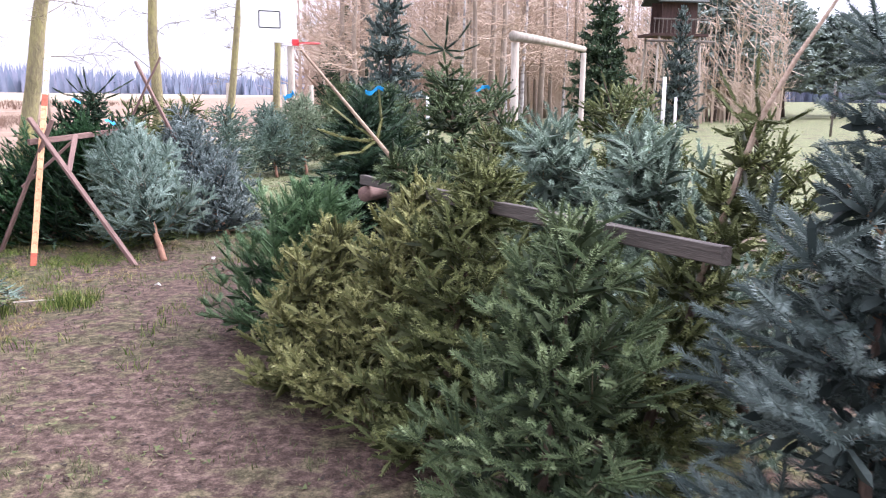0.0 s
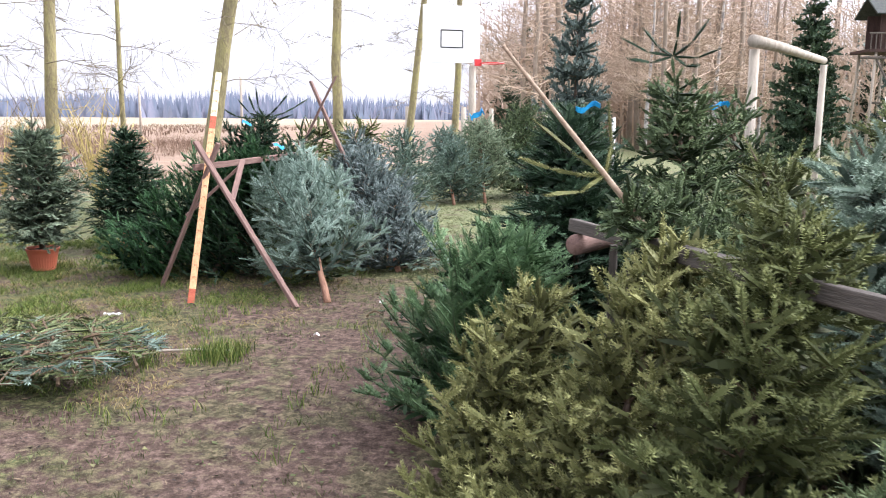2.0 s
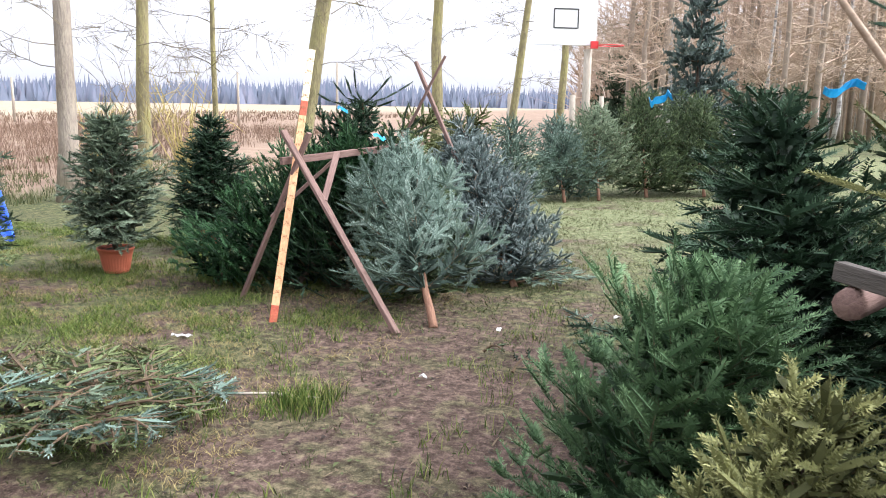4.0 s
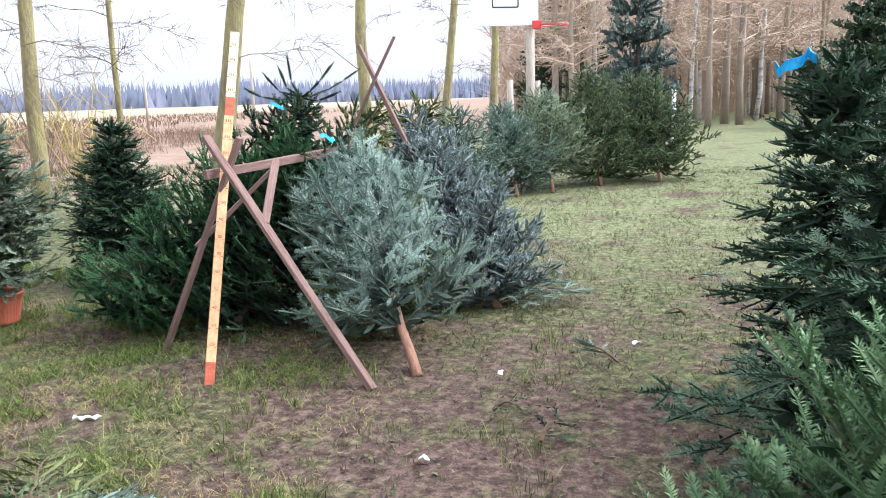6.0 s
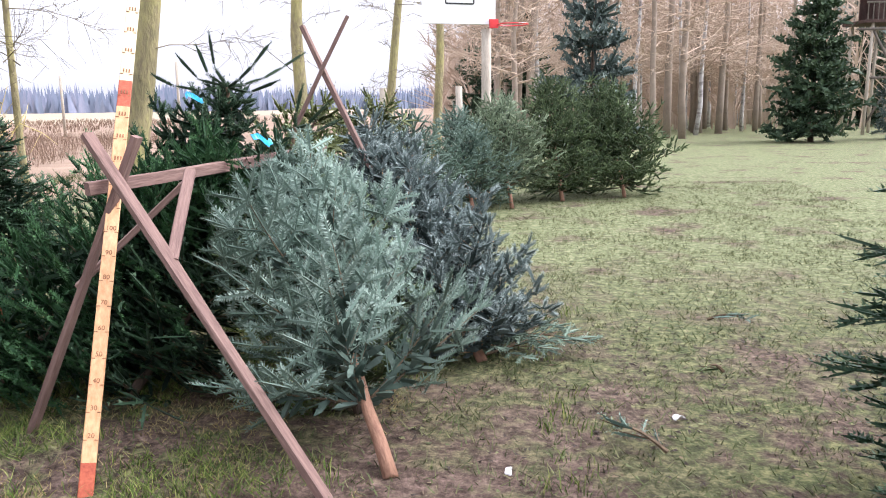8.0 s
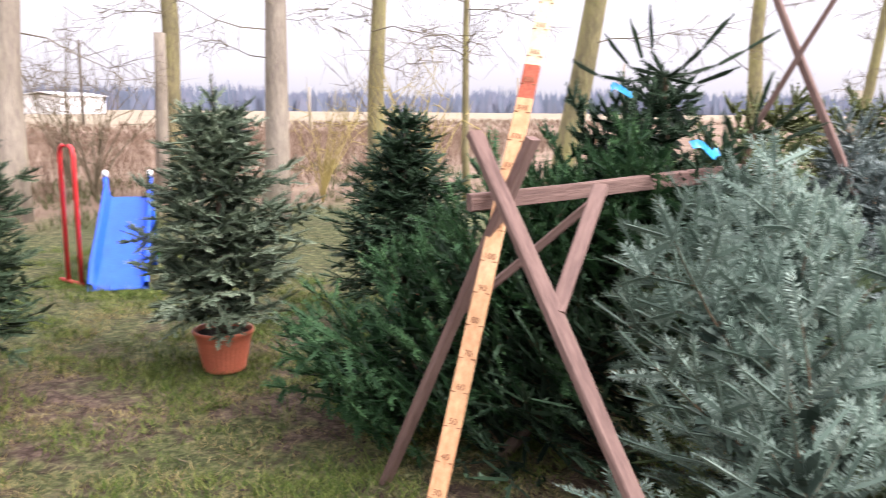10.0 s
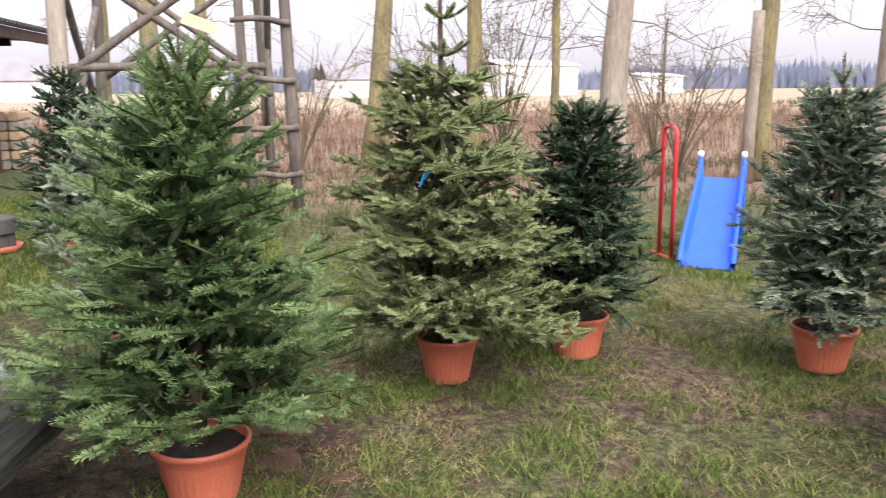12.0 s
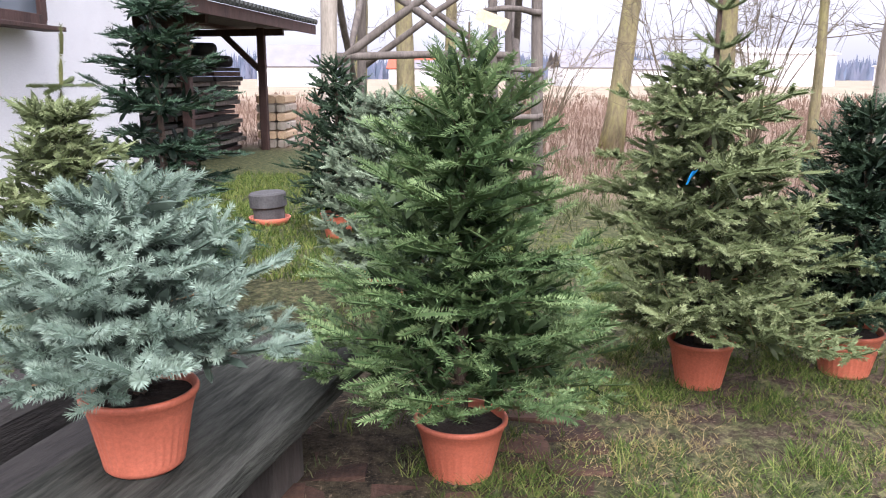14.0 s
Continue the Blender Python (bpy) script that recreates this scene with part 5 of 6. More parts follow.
# ---- child's slide ----
sl = thing("slide", pose(-8.36, 9.20, 0, 0, 0, 54), "small blue plastic slide with red handrail, standing on the grass", "slide")
sl.scale = (0.84, 1.0, 1.0)
g = Geo()
n = 14
sy = np.linspace(0, 1, n)
run = np.stack([np.zeros(n), -1.15 * sy, 0.62 * (1 - sy) ** 1.25 + 0.05 + 0.02 * np.sin(sy * 3.1)], -1)
run[-1, 2] = 0.03
prof = [(-0.27, 0.13), (-0.25, 0.14), (-0.225, 0.13), (-0.205, 0.015), (-0.18, 0.0), (0.18, 0.0), (0.205, 0.015), (0.225, 0.13), (0.25, 0.14), (0.27, 0.13), (0.265, -0.02), (-0.265, -0.02)]
k = len(prof)
v = np.array([[p[0] * (1 + 0.12 * s), q[1], q[2] + p[1] * (1.0 if s < 0.85 else 1.0 - (s - 0.85) * 4)] for q, s in zip(run, sy) for p in prof])
i0 = np.arange(n - 1)[:, None] * k
j0 = np.arange(k)[None]
p_, q_ = i0 + j0, i0 + (j0 + 1) % k
g.add(v, np.stack([np.stack([p_, q_, q_ + k], -1), np.stack([p_, q_ + k, p_ + k], -1)], 2).reshape(-1, 3))
part("chute", g, SLIDE_BLUE, sl, "blue plastic chute with raised sides", True)
for s in (-1, 1):
    g = Geo()
    g.tube([(s * 0.25, 0.02, 0.0), (s * 0.25, 0.02, 0.45), (s * 0.25, 0.0, 0.86)], (0.035, 0.035, 0.03), 10)
    part("upright", g, SLIDE_BLUE, sl, smooth=True)
    g = Geo()
    g.lathe([(0.001, 0.86), (0.03, 0.865), (0.036, 0.89), (0.03, 0.92), (0.001, 0.93)], 12, centre=(s * 0.25, 0.0, 0.0))
    part("knob", g, WHITE, sl, "white plastic knob", True)
for i in range(4):
    g = Geo()
    g.beam((-0.25, 0.22 - 0.05 * i, 0.12 + 0.15 * i), (0.25, 0.22 - 0.05 * i, 0.12 + 0.15 * i), 0.09, 0.03)
    part("step", g, SLIDE_GREEN, sl, "green plastic step")
for s in (-1, 1):
    g = Geo()
    g.beam((s * 0.27, 0.30, 0.0), (s * 0.26, 0.05, 0.68), 0.03, 0.07, up=(0, 1, 0))
    part("step_side", g, SLIDE_GREEN, sl, "green plastic side")
sl.scale = (0.70, 0.92, 0.88)
rl = thing("red_frame", pose(-7.98, 8.50, 0, 0, 0, 0), "narrow red tube frame standing beside the slide", "tube frame")
g = Geo()
g.tube([(-0.10, 0, 0.0), (-0.10, 0, 0.98), (-0.085, 0, 1.03), (-0.05, 0, 1.05), (0.05, 0, 1.05), (0.085, 0, 1.03), (0.10, 0, 0.98), (0.10, 0, 0.0)], 0.017, 10)
part("hoop", g, SLIDE_RED, rl, smooth=True)
g = Geo()
g.tube([(-0.22, 0, 0.02), (0.12, 0, 0.02)], 0.017, 8)
part("foot", g, SLIDE_RED, rl, smooth=True)

# ---- log tower by the field ----
tw = thing("log_tower", pose(-12.2, 4.5, 0), "weathered grey tower of crossed logs", "log tower")


def log(name, pts, r, mat=GREYWOOD, seed=0):
    rr = np.random.default_rng(seed + len(pts))
    a, b = np.array(pts[0], float), np.array(pts[-1], float)
    s = np.linspace(0, 1, 7)
    P = a + (b - a) * s[:, None] + np.cumsum(rr.normal(0, 0.012, (7, 3)), axis=0) * (s * (1 - s) * 4)[:, None]
    g = Geo()
    g.tube(P, r * (1.08 - 0.16 * s) * rr.uniform(0.93, 1.07, 7), 9)
    return part(name, g, mat, tw, smooth=True)


FR, FL, BR, BL = (0.97, 1.28), (1.14, -1.03), (-1.0, 1.05), (-0.9, -1.0)
for i, (x, y) in enumerate((FR, FL, BR, BL)):
    log("leg", [(x, y, 0), (x * 0.86, y * 0.84, 5.5)], 0.09 if i == 1 else 0.06, PALEWOOD if i == 1 else GREYWOOD, i)
log("leg", [(1.0, 0.80, 0), (0.88, 0.62, 5.5)], 0.05, GREYWOOD, 9)
for i, z in enumerate((0.45, 0.95, 1.45, 2.05, 2.7)):
    k = 1 - 0.03 * z
    log("rung", [(1.03 * k, 1.36 * k, z), (1.03 * k, 0.70 * k, z + 0.02)], 0.032, GREYWOOD, 20 + i)
for i, (a, b) in enumerate((((1.1, -0.95, 1.5), (0.95, 1.05, 2.9)), ((1.1, -0.95, 2.7), (0.95, 1.05, 1.3)), ((1.1, -0.98, 1.58), (0.95, 1.0, 1.60)), ((1.05, -0.9, 2.9), (0.9, 0.95, 2.95)), ((-0.9, -0.95, 0.6), (1.1, -0.95, 2.6)), ((-0.9, -0.95, 2.4), (1.1, -0.95, 0.9)),
                            ((-0.9, 1.0, 0.7), (0.9, 1.05, 2.9)), ((-0.9, 1.0, 2.9), (0.9, 1.05, 0.9)), ((-0.9, -0.95, 1.5), (-0.9, 1.0, 2.9)), ((-0.9, 1.0, 1.5), (-0.9, -0.95, 2.9)), ((-0.9, -0.95, 3.0), (-0.9, 1.0, 3.0)), ((0.95, 1.1, 0.55), (1.05, -0.95, 0.6)))):
    log("brace", [a, b], 0.042, GREYWOOD, 40 + i)

# ---- house wall and open shed ----
hw = thing("house", pose(-8.2, 1.55, 0), "white rendered house wall with a dark-framed window", "house")
g = Geo()
g.beam((3.4, 0.16, 1.7), (-2.7, -0.28, 1.7), 0.3, 3.6)
part("wall", g, PLASTER, hw)
g = Geo()
g.beam((-2.62, -0.42, 1.7), (-2.9, -4.4, 1.7), 0.3, 3.6)
part("end_wall", g, PLASTER, hw)
g = Geo()
g.beam((3.6, 0.2, 3.56), (-2.9, -0.25, 3.56), 0.6, 0.12)
part("eaves", g, DARKWOOD, hw)
for pname, a, b, w, t, up, mat in (("side_wall", (3.35, 0.0, 1.7), (3.35, -5.0, 1.7), 0.3, 3.6, (0, 0, 1), PLASTER), ("back_wall", (3.4, -5.1, 1.7), (-2.8, -5.4, 1.7), 0.3, 3.6, (0, 0, 1), PLASTER),
                                  ("roof", (3.7, -1.2, 4.35), (-3.1, -1.6, 4.35), 3.2, 0.12, (0, 0.55, 1), ROOF), ("roof", (3.7, -3.95, 4.35), (-3.1, -4.35, 4.35), 3.2, 0.12, (0, -0.55, 1), ROOF)):
    g = Geo()
    g.beam(a, b, w, t, up=up)
    part(pname, g, mat, hw)
wx, wy = -0.1, 0.065
win = new("window")
win.parent = hw
win.location = (0.55, 0.04, 0.0)
for a, b, w, t in (((-0.95, wy + 0.06, 1.80), (0.55, wy + 0.165, 1.80), 0.07, 0.09), ((-0.95, wy + 0.06, 3.0), (0.55, wy + 0.165, 3.0), 0.07, 0.09)):
    g = Geo()
    g.beam(a, b, w, t)
    part("frame_rail", g, DARKWOOD, win)
for x in (-0.92, -0.2, 0.52):
    g = Geo()
    y = wy + 0.06 + (x + 0.95) * 0.07
    g.beam((x, y, 1.80), (x, y, 3.0), 0.09, 0.07, up=(0, 1, 0))
    part("frame_stile", g, DARKWOOD, win)
g = Geo()
g.beam((-0.95, wy + 0.045, 2.4), (0.55, wy + 0.15, 2.4), 0.02, 1.15)
part("pane", g, GLASS, win)
g = Geo()
g.beam((-1.05, wy + 0.10, 1.74), (0.65, wy + 0.21, 1.74), 0.18, 0.035)
part("sill", g, DARKWOOD, win, "dark brown projecting sill")

shed = thing("open_shed", pose(-14.5, 0.5, 0), "open timber lean-to with a dark roof", "shed")
g = Geo()
g.beam((3.7, -1.95, 2.35), (-4.4, -1.5, 2.35), 5.4, 0.08, up=(0, 0.02, 1))
part("roof", g, ROOF, shed)
g = Geo()
g.beam((3.7, 0.78, 2.28), (-4.25, 1.22, 2.28), 0.04, 0.18)
part("fascia", g, DARKWOOD, shed, "dark brown fascia board")
for i in range(44):
    g = Geo()
    x = 3.6 - i * 0.18
    y = 0.80 + (3.7 - x) * 0.055
    g.tube([(x, y + 0.06, 2.42), (x, y - 0.25, 2.48)], 0.055, 6)
    part("roof_edge_tile", g, ROOF, shed)
for x, y in ((-2.95, 0.48), (0.6, 0.35)):
    g = Geo()
    g.beam((x, y, 0), (x, y, 2.25), 0.14, 0.14, up=(0, 1, 0), bev=0.01)
    part("post", g, DARKWOOD, shed)
for a, b in (((-2.95, 0.42, 1.50), (-2.95, -0.28, 2.18)), ((0.6, 0.29, 1.50), (0.6, -0.4, 2.18))):
    g = Geo()
    g.beam(a, b, 0.10, 0.10)
    part("knee_brace", g, DARKWOOD, shed)
for x, y in ((-2.95, 0.9), (0.6, 0.7)):
    g = Geo()
    g.beam((x, y, 2.17), (x, -3.55, 2.12), 0.12, 0.12)
    part("tie_beam", g, DARKWOOD, shed)
for y in (-0.2, -1.2, -2.2, -3.2):
    g = Geo()
    g.beam((3.6, y, 2.30 - 0.02 * (0.8 - y)), (-4.3, y, 2.30 - 0.02 * (0.8 - y)), 0.08, 0.12)
    part("rafter", g, DARKWOOD, shed)
g = Geo()
g.beam((3.4, -3.6, 1.08), (-1.2, -3.6, 1.08), 0.05, 2.16)
part("back_wall", g, DARKWOOD, shed)

# stacked boards, tyres and split wood under the roof
rng = np.random.default_rng(8)
for sx, cnt in ((-13.5, 21), (-15.1, 20), (-16.7, 18)):
    stack = thing("board_stack", pose(sx, 0.10, 0), "stack of old dark boards under the shed roof", "board stack", "stored timber")
    for i in range(cnt):
        g = Geo()
        j = rng.uniform(-0.12, 0.12)
        g.beam((-0.72 + j, 0.0, 0.05 + i * 0.085), (0.72 + j, rng.uniform(-0.05, 0.05), 0.05 + i * 0.085), 0.9 + rng.uniform(-0.2, 0.15), 0.055 + rng.uniform(0, 0.025))
        part("board", g, (DARKWOOD, MOULDWOOD, GREYWOOD, MOULDWOOD)[i % 4], stack)
for x, y, z in ((-16.4, 0.15, 1.535), (-16.4, 0.15, 1.735), (-17.1, 0.2, 1.535), (-15.3, 0.1, 1.705), (-15.3, 0.1, 1.905)):
    ty = thing("tyre", pose(x, y, z), "worn black tyre lying on stacked boards", "tyre", "tyres")
    g = Geo()
    g.lathe([(0.19, 0.02), (0.26, 0.0), (0.31, 0.03), (0.325, 0.10), (0.31, 0.17), (0.26, 0.20), (0.19, 0.18), (0.19, 0.02)], 28)
    part("tread", g, RUBBER, ty, smooth=True)
bx = thing("pale_board", pose(-14.3, 0.25, 1.79), "pale plank lying across the stack", "plank")
g = Geo()
g.beam((-0.5, 0.32, 0.03), (0.6, 0.36, 0.03), 0.16, 0.06)
part("board", g, CUT, bx)
fire = thing("firewood_stack", pose(-18.3, 1.0, 0), "stack of split pale firewood beside the shed", "firewood")
for i in range(6):
    for j in range(3):
        g = Geo()
        g.beam((-0.45 + rng.uniform(-0.05, 0.05), j * 0.2 - 0.2, 0.08 + i * 0.17), (0.45, j * 0.2 - 0.2, 0.08 + i * 0.17), 0.17, 0.15, bev=0.03)
        part("log", g, CUT if i % 2 else PALEWOOD, fire)

# round concrete block standing in a saucer
sau = thing("saucer", pose(-9.7, 3.15, 0), "wide terracotta saucer on the grass under a concrete block", "saucer")
g = Geo()
g.lathe([(0.001, 0.0), (0.16, 0.0), (0.20, 0.07), (0.185, 0.07), (0.15, 0.015), (0.001, 0.015)], 32)
part("dish", g, TERRACOTTA, sau, smooth=True)
block = thing("concrete_block", pose(-9.7, 3.15, 0.015, 3, 0, 20), "round grey concrete block standing in a saucer", "concrete block")
g = Geo()
g.lathe([(0.001, 0.29), (0.16, 0.29), (0.175, 0.275), (0.175, 0.16), (0.15, 0.14), (0.145, 0.0)], 32)
part("body", g, CONCRETE, block)

# ---- plank bench with the blue spruce ----
bench = thing("plank_bench", pose(-4.2, 4.33, 0, 0, 0, -11.6), "heavy weathered grey plank on low blocks", "bench")
rngb = np.random.default_rng(3)
g = Geo()
g.beam((0.62, 0, 0.32), (-1.10, 0, 0.32), 0.50, 0.08, bev=0.012, rough=0.004, rng=rngb)
part("plank", g, PLANKWOOD, bench, "grey cracked plank with a mossy edge")
for x in (-0.55, 0.40):
    g = Geo()
    g.beam((x, 0, 0.0), (x, 0, 0.279), 0.22, 0.26, up=(0, 1, 0), bev=0.012, rough=0.004, rng=rngb)
    part("block", g, RAILWOOD, bench)
for dy, w, t in ((-0.50, 0.24, 0.20), (-0.83, 0.27, 0.30), (-1.18, 0.28, 0.22)):
    bm_ = thing("old_beam", pose(-4.3, 4.29 + dy, 0, 0, 0, -11.6), "dark mouldering beam lying behind the plank", "beam", "old beams")
    g = Geo()
    g.beam((0.66, 0, t / 2), (-1.25, 0, t / 2), w, t, bev=0.02, rough=0.010, rng=rngb)
    part("timber", g, MOULDWOOD, bm_)

# ---- blue ties ----
for x, y, z, s, lab in ((-0.85, 5.69, 1.51, 0.05, "bright blue ribbon tied round a branch tip"), (0.50, 6.58, 1.58, 0.06, "bright blue ribbon tied round a branch tip"), (-3.05, 8.1, 1.22, 0.05, "bright blue ribbon tied round a branch tip"), (-3.55, 8.5, 1.42, 0.04, "bright blue ribbon tied round a branch tip"),
                        (-6.1, 6.6, 0.95, 0.04, "bright blue ribbon tied round a branch"), (-5.55, 6.05, 0.98, 0.035, "bright blue ribbon tied round a branch"), (-0.25, 5.4, 1.55, 0.06, "bright blue ribbon tied round a branch tip")):
    e = thing("ribbon", pose(x, y, z, 20, 10, 40 * x), lab, "ribbon", "blue ribbons")
    g = Geo()
    rr = np.random.default_rng(int(1000 * abs(x)))
    sx = np.linspace(-s, s, 9)
    zz = 0.02 * np.sin(sx * 40) + rr.normal(0, 0.004, 9)
    w = 0.014
    v = np.concatenate([np.column_stack([sx, 0.012 * np.sin(sx * 50), zz - w]), np.column_stack([sx, 0.012 * np.sin(sx * 50 + 0.8), zz + w]), np.column_stack([sx, 0.002 + 0.012 * np.sin(sx * 50), zz - w]), np.column_stack([sx, 0.002 + 0.012 * np.sin(sx * 50 + 0.8), zz + w])])
    ff = []
    for i in range(8):
        ff += [(i, i + 1, i + 10), (i, i + 10, i + 9), (18 + i, 28 + i, 19 + i), (18 + i, 27 + i, 28 + i), (9 + i, 10 + i, 28 + i), (9 + i, 28 + i, 27 + i), (i, 19 + i, i + 1), (i, 18 + i, 19 + i)]
    g.add(v, ff)
    part("strip", g, RIBBON, e)

# ---- price tag on the potted fir ----
tag = thing("price_tag", pose(-4.75, 5.23, 1.55, 8, 20, 95), "pale yellow paper tag on the fir's top", "tag")
g = Geo()
g.beam((-0.05, 0, 0), (0.05, 0, 0.0), 0.003, 0.035, bev=0.0005)
part("paper", g, POLE_TOP, tag)

# ---- cut branches on the ground ----


def cut_branch(seed, at, length, needle, yaw, label, group, style="spruce", nl=0.024, rise=3):
    rng = np.random.default_rng(seed)
    e = thing("cut_branch", pose(*at, 0, -rise, yaw), label, "branch", group)
    st, cr = Geo(), Geo()
    s = np.linspace(0, 1, 6)
    P = np.column_stack([length * s, 0.06 * length * np.sin(s * 3), 0.03 + 0.04 * np.sin(s * 3.1)])
    st.tube(P, 0.009 * (1.1 - 0.8 * s), 5)
    O, X, U, L = [], [], [], []
    m = int(length / 0.045)
    for i in range(m):
        u = 0.12 + 0.88 * i / m
        o = np.array([np.interp(u, s, P[:, c]) for c in range(3)])
        a = (1 if i % 2 else -1) * rng.normal(0.85, 0.2)
        d = np.array((np.cos(a), np.sin(a), rng.uniform(-0.12, 0.25)))
        l = 0.45 * length * (1 - u) + 0.08
        k = max(1, int(l / 0.10))
        for j in range(k):
            O.append(o + d * l * j / k)
            X.append(d + rng.normal(0, 0.12, 3))
            L.append(l / k)
            if j:
                for sg in (0.8, -0.8):
                    O.append(o + d * l * j / k)
                    X.append(np.array((np.cos(a + sg), np.sin(a + sg), rng.uniform(-0.1, 0.15))))
                    L.append(l / k * 0.8)
        st.tube([o, o + d * l * 0.9], (0.004, 0.0015), 3, cap=False)
    O.append(P[-2])
    X.append(P[-1] - P[-2])
    L.append(0.2 * length)
    key = (style, 16)
    if key not in TPL:
        TPL[key] = sprig_templates(style, 16, 7)
    O, X, L = np.array(O), np.array(X), np.array(L)
    O[:, 2] = np.maximum(O[:, 2], 0.02)
    plant_needles(cr, TPL[key], O, X, np.repeat(np.array(((0, 0, 1.0),)), len(O), 0), L, nl, 0.008, rng, 0.3)
    part("twig_frame", st, TWIG, e)
    part("spray", cr, needle, e)
    return e


rng = np.random.default_rng(21)
PILE = "pile of cut branches"
for i in range(46):
    x, y = min(-2.75, max(-3.62, -3.28 + rng.normal(0, 0.27))), 5.08 + rng.normal(0, 0.20)
    cut_branch(300 + i, (x, y, 0.012 + 0.0045 * i), rng.uniform(0.30, 0.55), (N_OLDGREEN, N_GREEN, N_OLIVE, N_FRESH, N_SILVER)[i % 5], rng.uniform(0, 360), "cut conifer branch lying on the heap", PILE)
for i in range(3):
    cut_branch(330 + i, (-2.95 - 0.12 * i, 4.35 + rng.uniform(-0.2, 0.15), 0.015), rng.uniform(0.4, 0.6), (N_GREEN, N_DEEP)[i % 2], rng.uniform(120, 250), "cut conifer branch lying on the grass", PILE)
SCAT = "loose twigs on the ground"
cut_branch(340, (-2.25, 8.95, 0.01), 0.75, N_BLUE, -5, "blue spruce branch lying beside the pile", SCAT)
cut_branch(341, (-2.1, 8.75, 0.01), 0.6, N_BLUE, 15, "blue spruce branch lying beside the pile", SCAT)
for i, (x, y) in enumerate(((-1.85, 6.85), (-1.6, 6.55), (-1.3, 7.6), (-0.9, 8.6), (-1.1, 5.2), (-0.8, 9.6), (-1.0, 7.0))):
    cut_branch(350 + i, (x, y, 0.008), 0.13 + 0.07 * ((i * 7) % 3), (N_GREEN, N_DEEP, N_SILVER)[i % 3], 67 * i, "short fir twig lying on the trodden ground", SCAT)

# dry stick, white scraps
st = thing("stick", pose(-2.9, 5.75, 0.02, 0, 0, 12), "pale bare stick lying on the grass", "stick")
g = Geo()
g.tube([(0, 0, 0), (0.25, 0.01, 0.01), (0.5, 0, 0.005)], (0.008, 0.007, 0.004), 6)
part("wood", g, PALEWOOD, st)
for x, y, r, w in ((-3.72, 6.52, 15, 0.10), (-3.45, 4.75, 40, 0.09), (-1.9, 7.4, 80, 0.04), (-1.2, 8.0, 10, 0.04), (-2.05, 6.35, 130, 0.03)):
    e = thing("paper_scrap", pose(x, y, 0.02, 0, 0, r), "crumpled white paper scrap on the grass", "scrap", "white scraps")
    e.scale = (0.65, 0.65, 0.65)
    g = Geo()
    xs = np.linspace(-w, w, 7)
    v = np.concatenate([np.column_stack([xs, np.full(7, sgn * 0.018) + 0.008 * np.sin(xs * 60), 0.012 + 0.012 * np.cos(xs * 70 + sgn)]) for sgn in (-1, 1)] + [np.column_stack([xs, np.full(7, sgn * 0.018) + 0.008 * np.sin(xs * 60), 0.004 + 0.012 * np.cos(xs * 70 + sgn)]) for sgn in (-1, 1)])
    ff = []
    for i in range(6):
        ff += [(i, i + 1, i + 8), (i, i + 8, i + 7), (14 + i, 22 + i, 15 + i), (14 + i, 21 + i, 22 + i), (i, 14 + i, i + 1), (i + 1, 14 + i, 15 + i), (7 + i, 8 + i, 21 + i), (8 + i, 22 + i, 21 + i)]
    g.add(v, ff)
    part("paper", g, PAPER, e)

# ---- far buildings across the field ----


def farm(at, yaw, w, d, h, roof, label, rmat=FARROOF, wins=3, wmat=WHITE):
    e = thing("farm_building", pose(*at, 0, 0, yaw), label, "building", "buildings across the field")
    g = Geo()
    g.beam((-w / 2, 0, h / 2), (w / 2, 0, h / 2), d, h)
    part("wall", g, wmat, e)
    for s in (-1, 1):
        g = Geo()
        sl = math.hypot(d / 2 + 0.4, roof)
        g.beam((-w / 2 - 0.4, s * (d / 4 + 0.1), h + roof / 2), (w / 2 + 0.4, s * (d / 4 + 0.1), h + roof / 2), sl, 0.15, up=(0, s * roof, d / 2))
        part("roof_slope", g, rmat, e)
    for i in range(wins):
        g = Geo()
        x = -w / 2 + w * (i + 0.5) / wins
        g.beam((x - 0.7, -d / 2 - 0.03, h * 0.5), (x + 0.7, -d / 2 - 0.03, h * 0.5), 0.08, h * 0.45)
        part("window", g, BLACKISH, e)
    return e


farm((-131, 20, 0), -82, 10, 7, 2.8, 2.2, "white house with a grey roof across the field", wins=2)
farm((-128, 29, 0), -80, 6, 5, 2.4, 1.2, "low white annexe across the field", wins=1)
farm((-136, 73, 0), -62, 12, 7, 3.0, 0.5, "long low white barn across the field", WHITE, wins=1)
farm((-126, 47, 0), -70, 15, 8, 4.6, 0.8, "large plain white barn across the field", WHITE, wins=0)
farm((-121, 19, 0), -82, 8, 6, 2.6, 2.4, "white cottage with a grey roof across the field", wins=2)
farm((-110, -20, 0), -98, 9, 6, 2.6, 2.6, "white house with a grey roof across the field", wins=2)
farm((-140, -6, 0), -95, 10, 7, 2.6, 2.4, "white house with a reddish roof across the field", POLE_RED, wins=2)
farm((-118, -2, 0), -90, 7, 6, 2.4, 1.0, "low white shed across the field", wins=1)

# ---- scrub: yellowish coppice and thorny bushes by the field ----


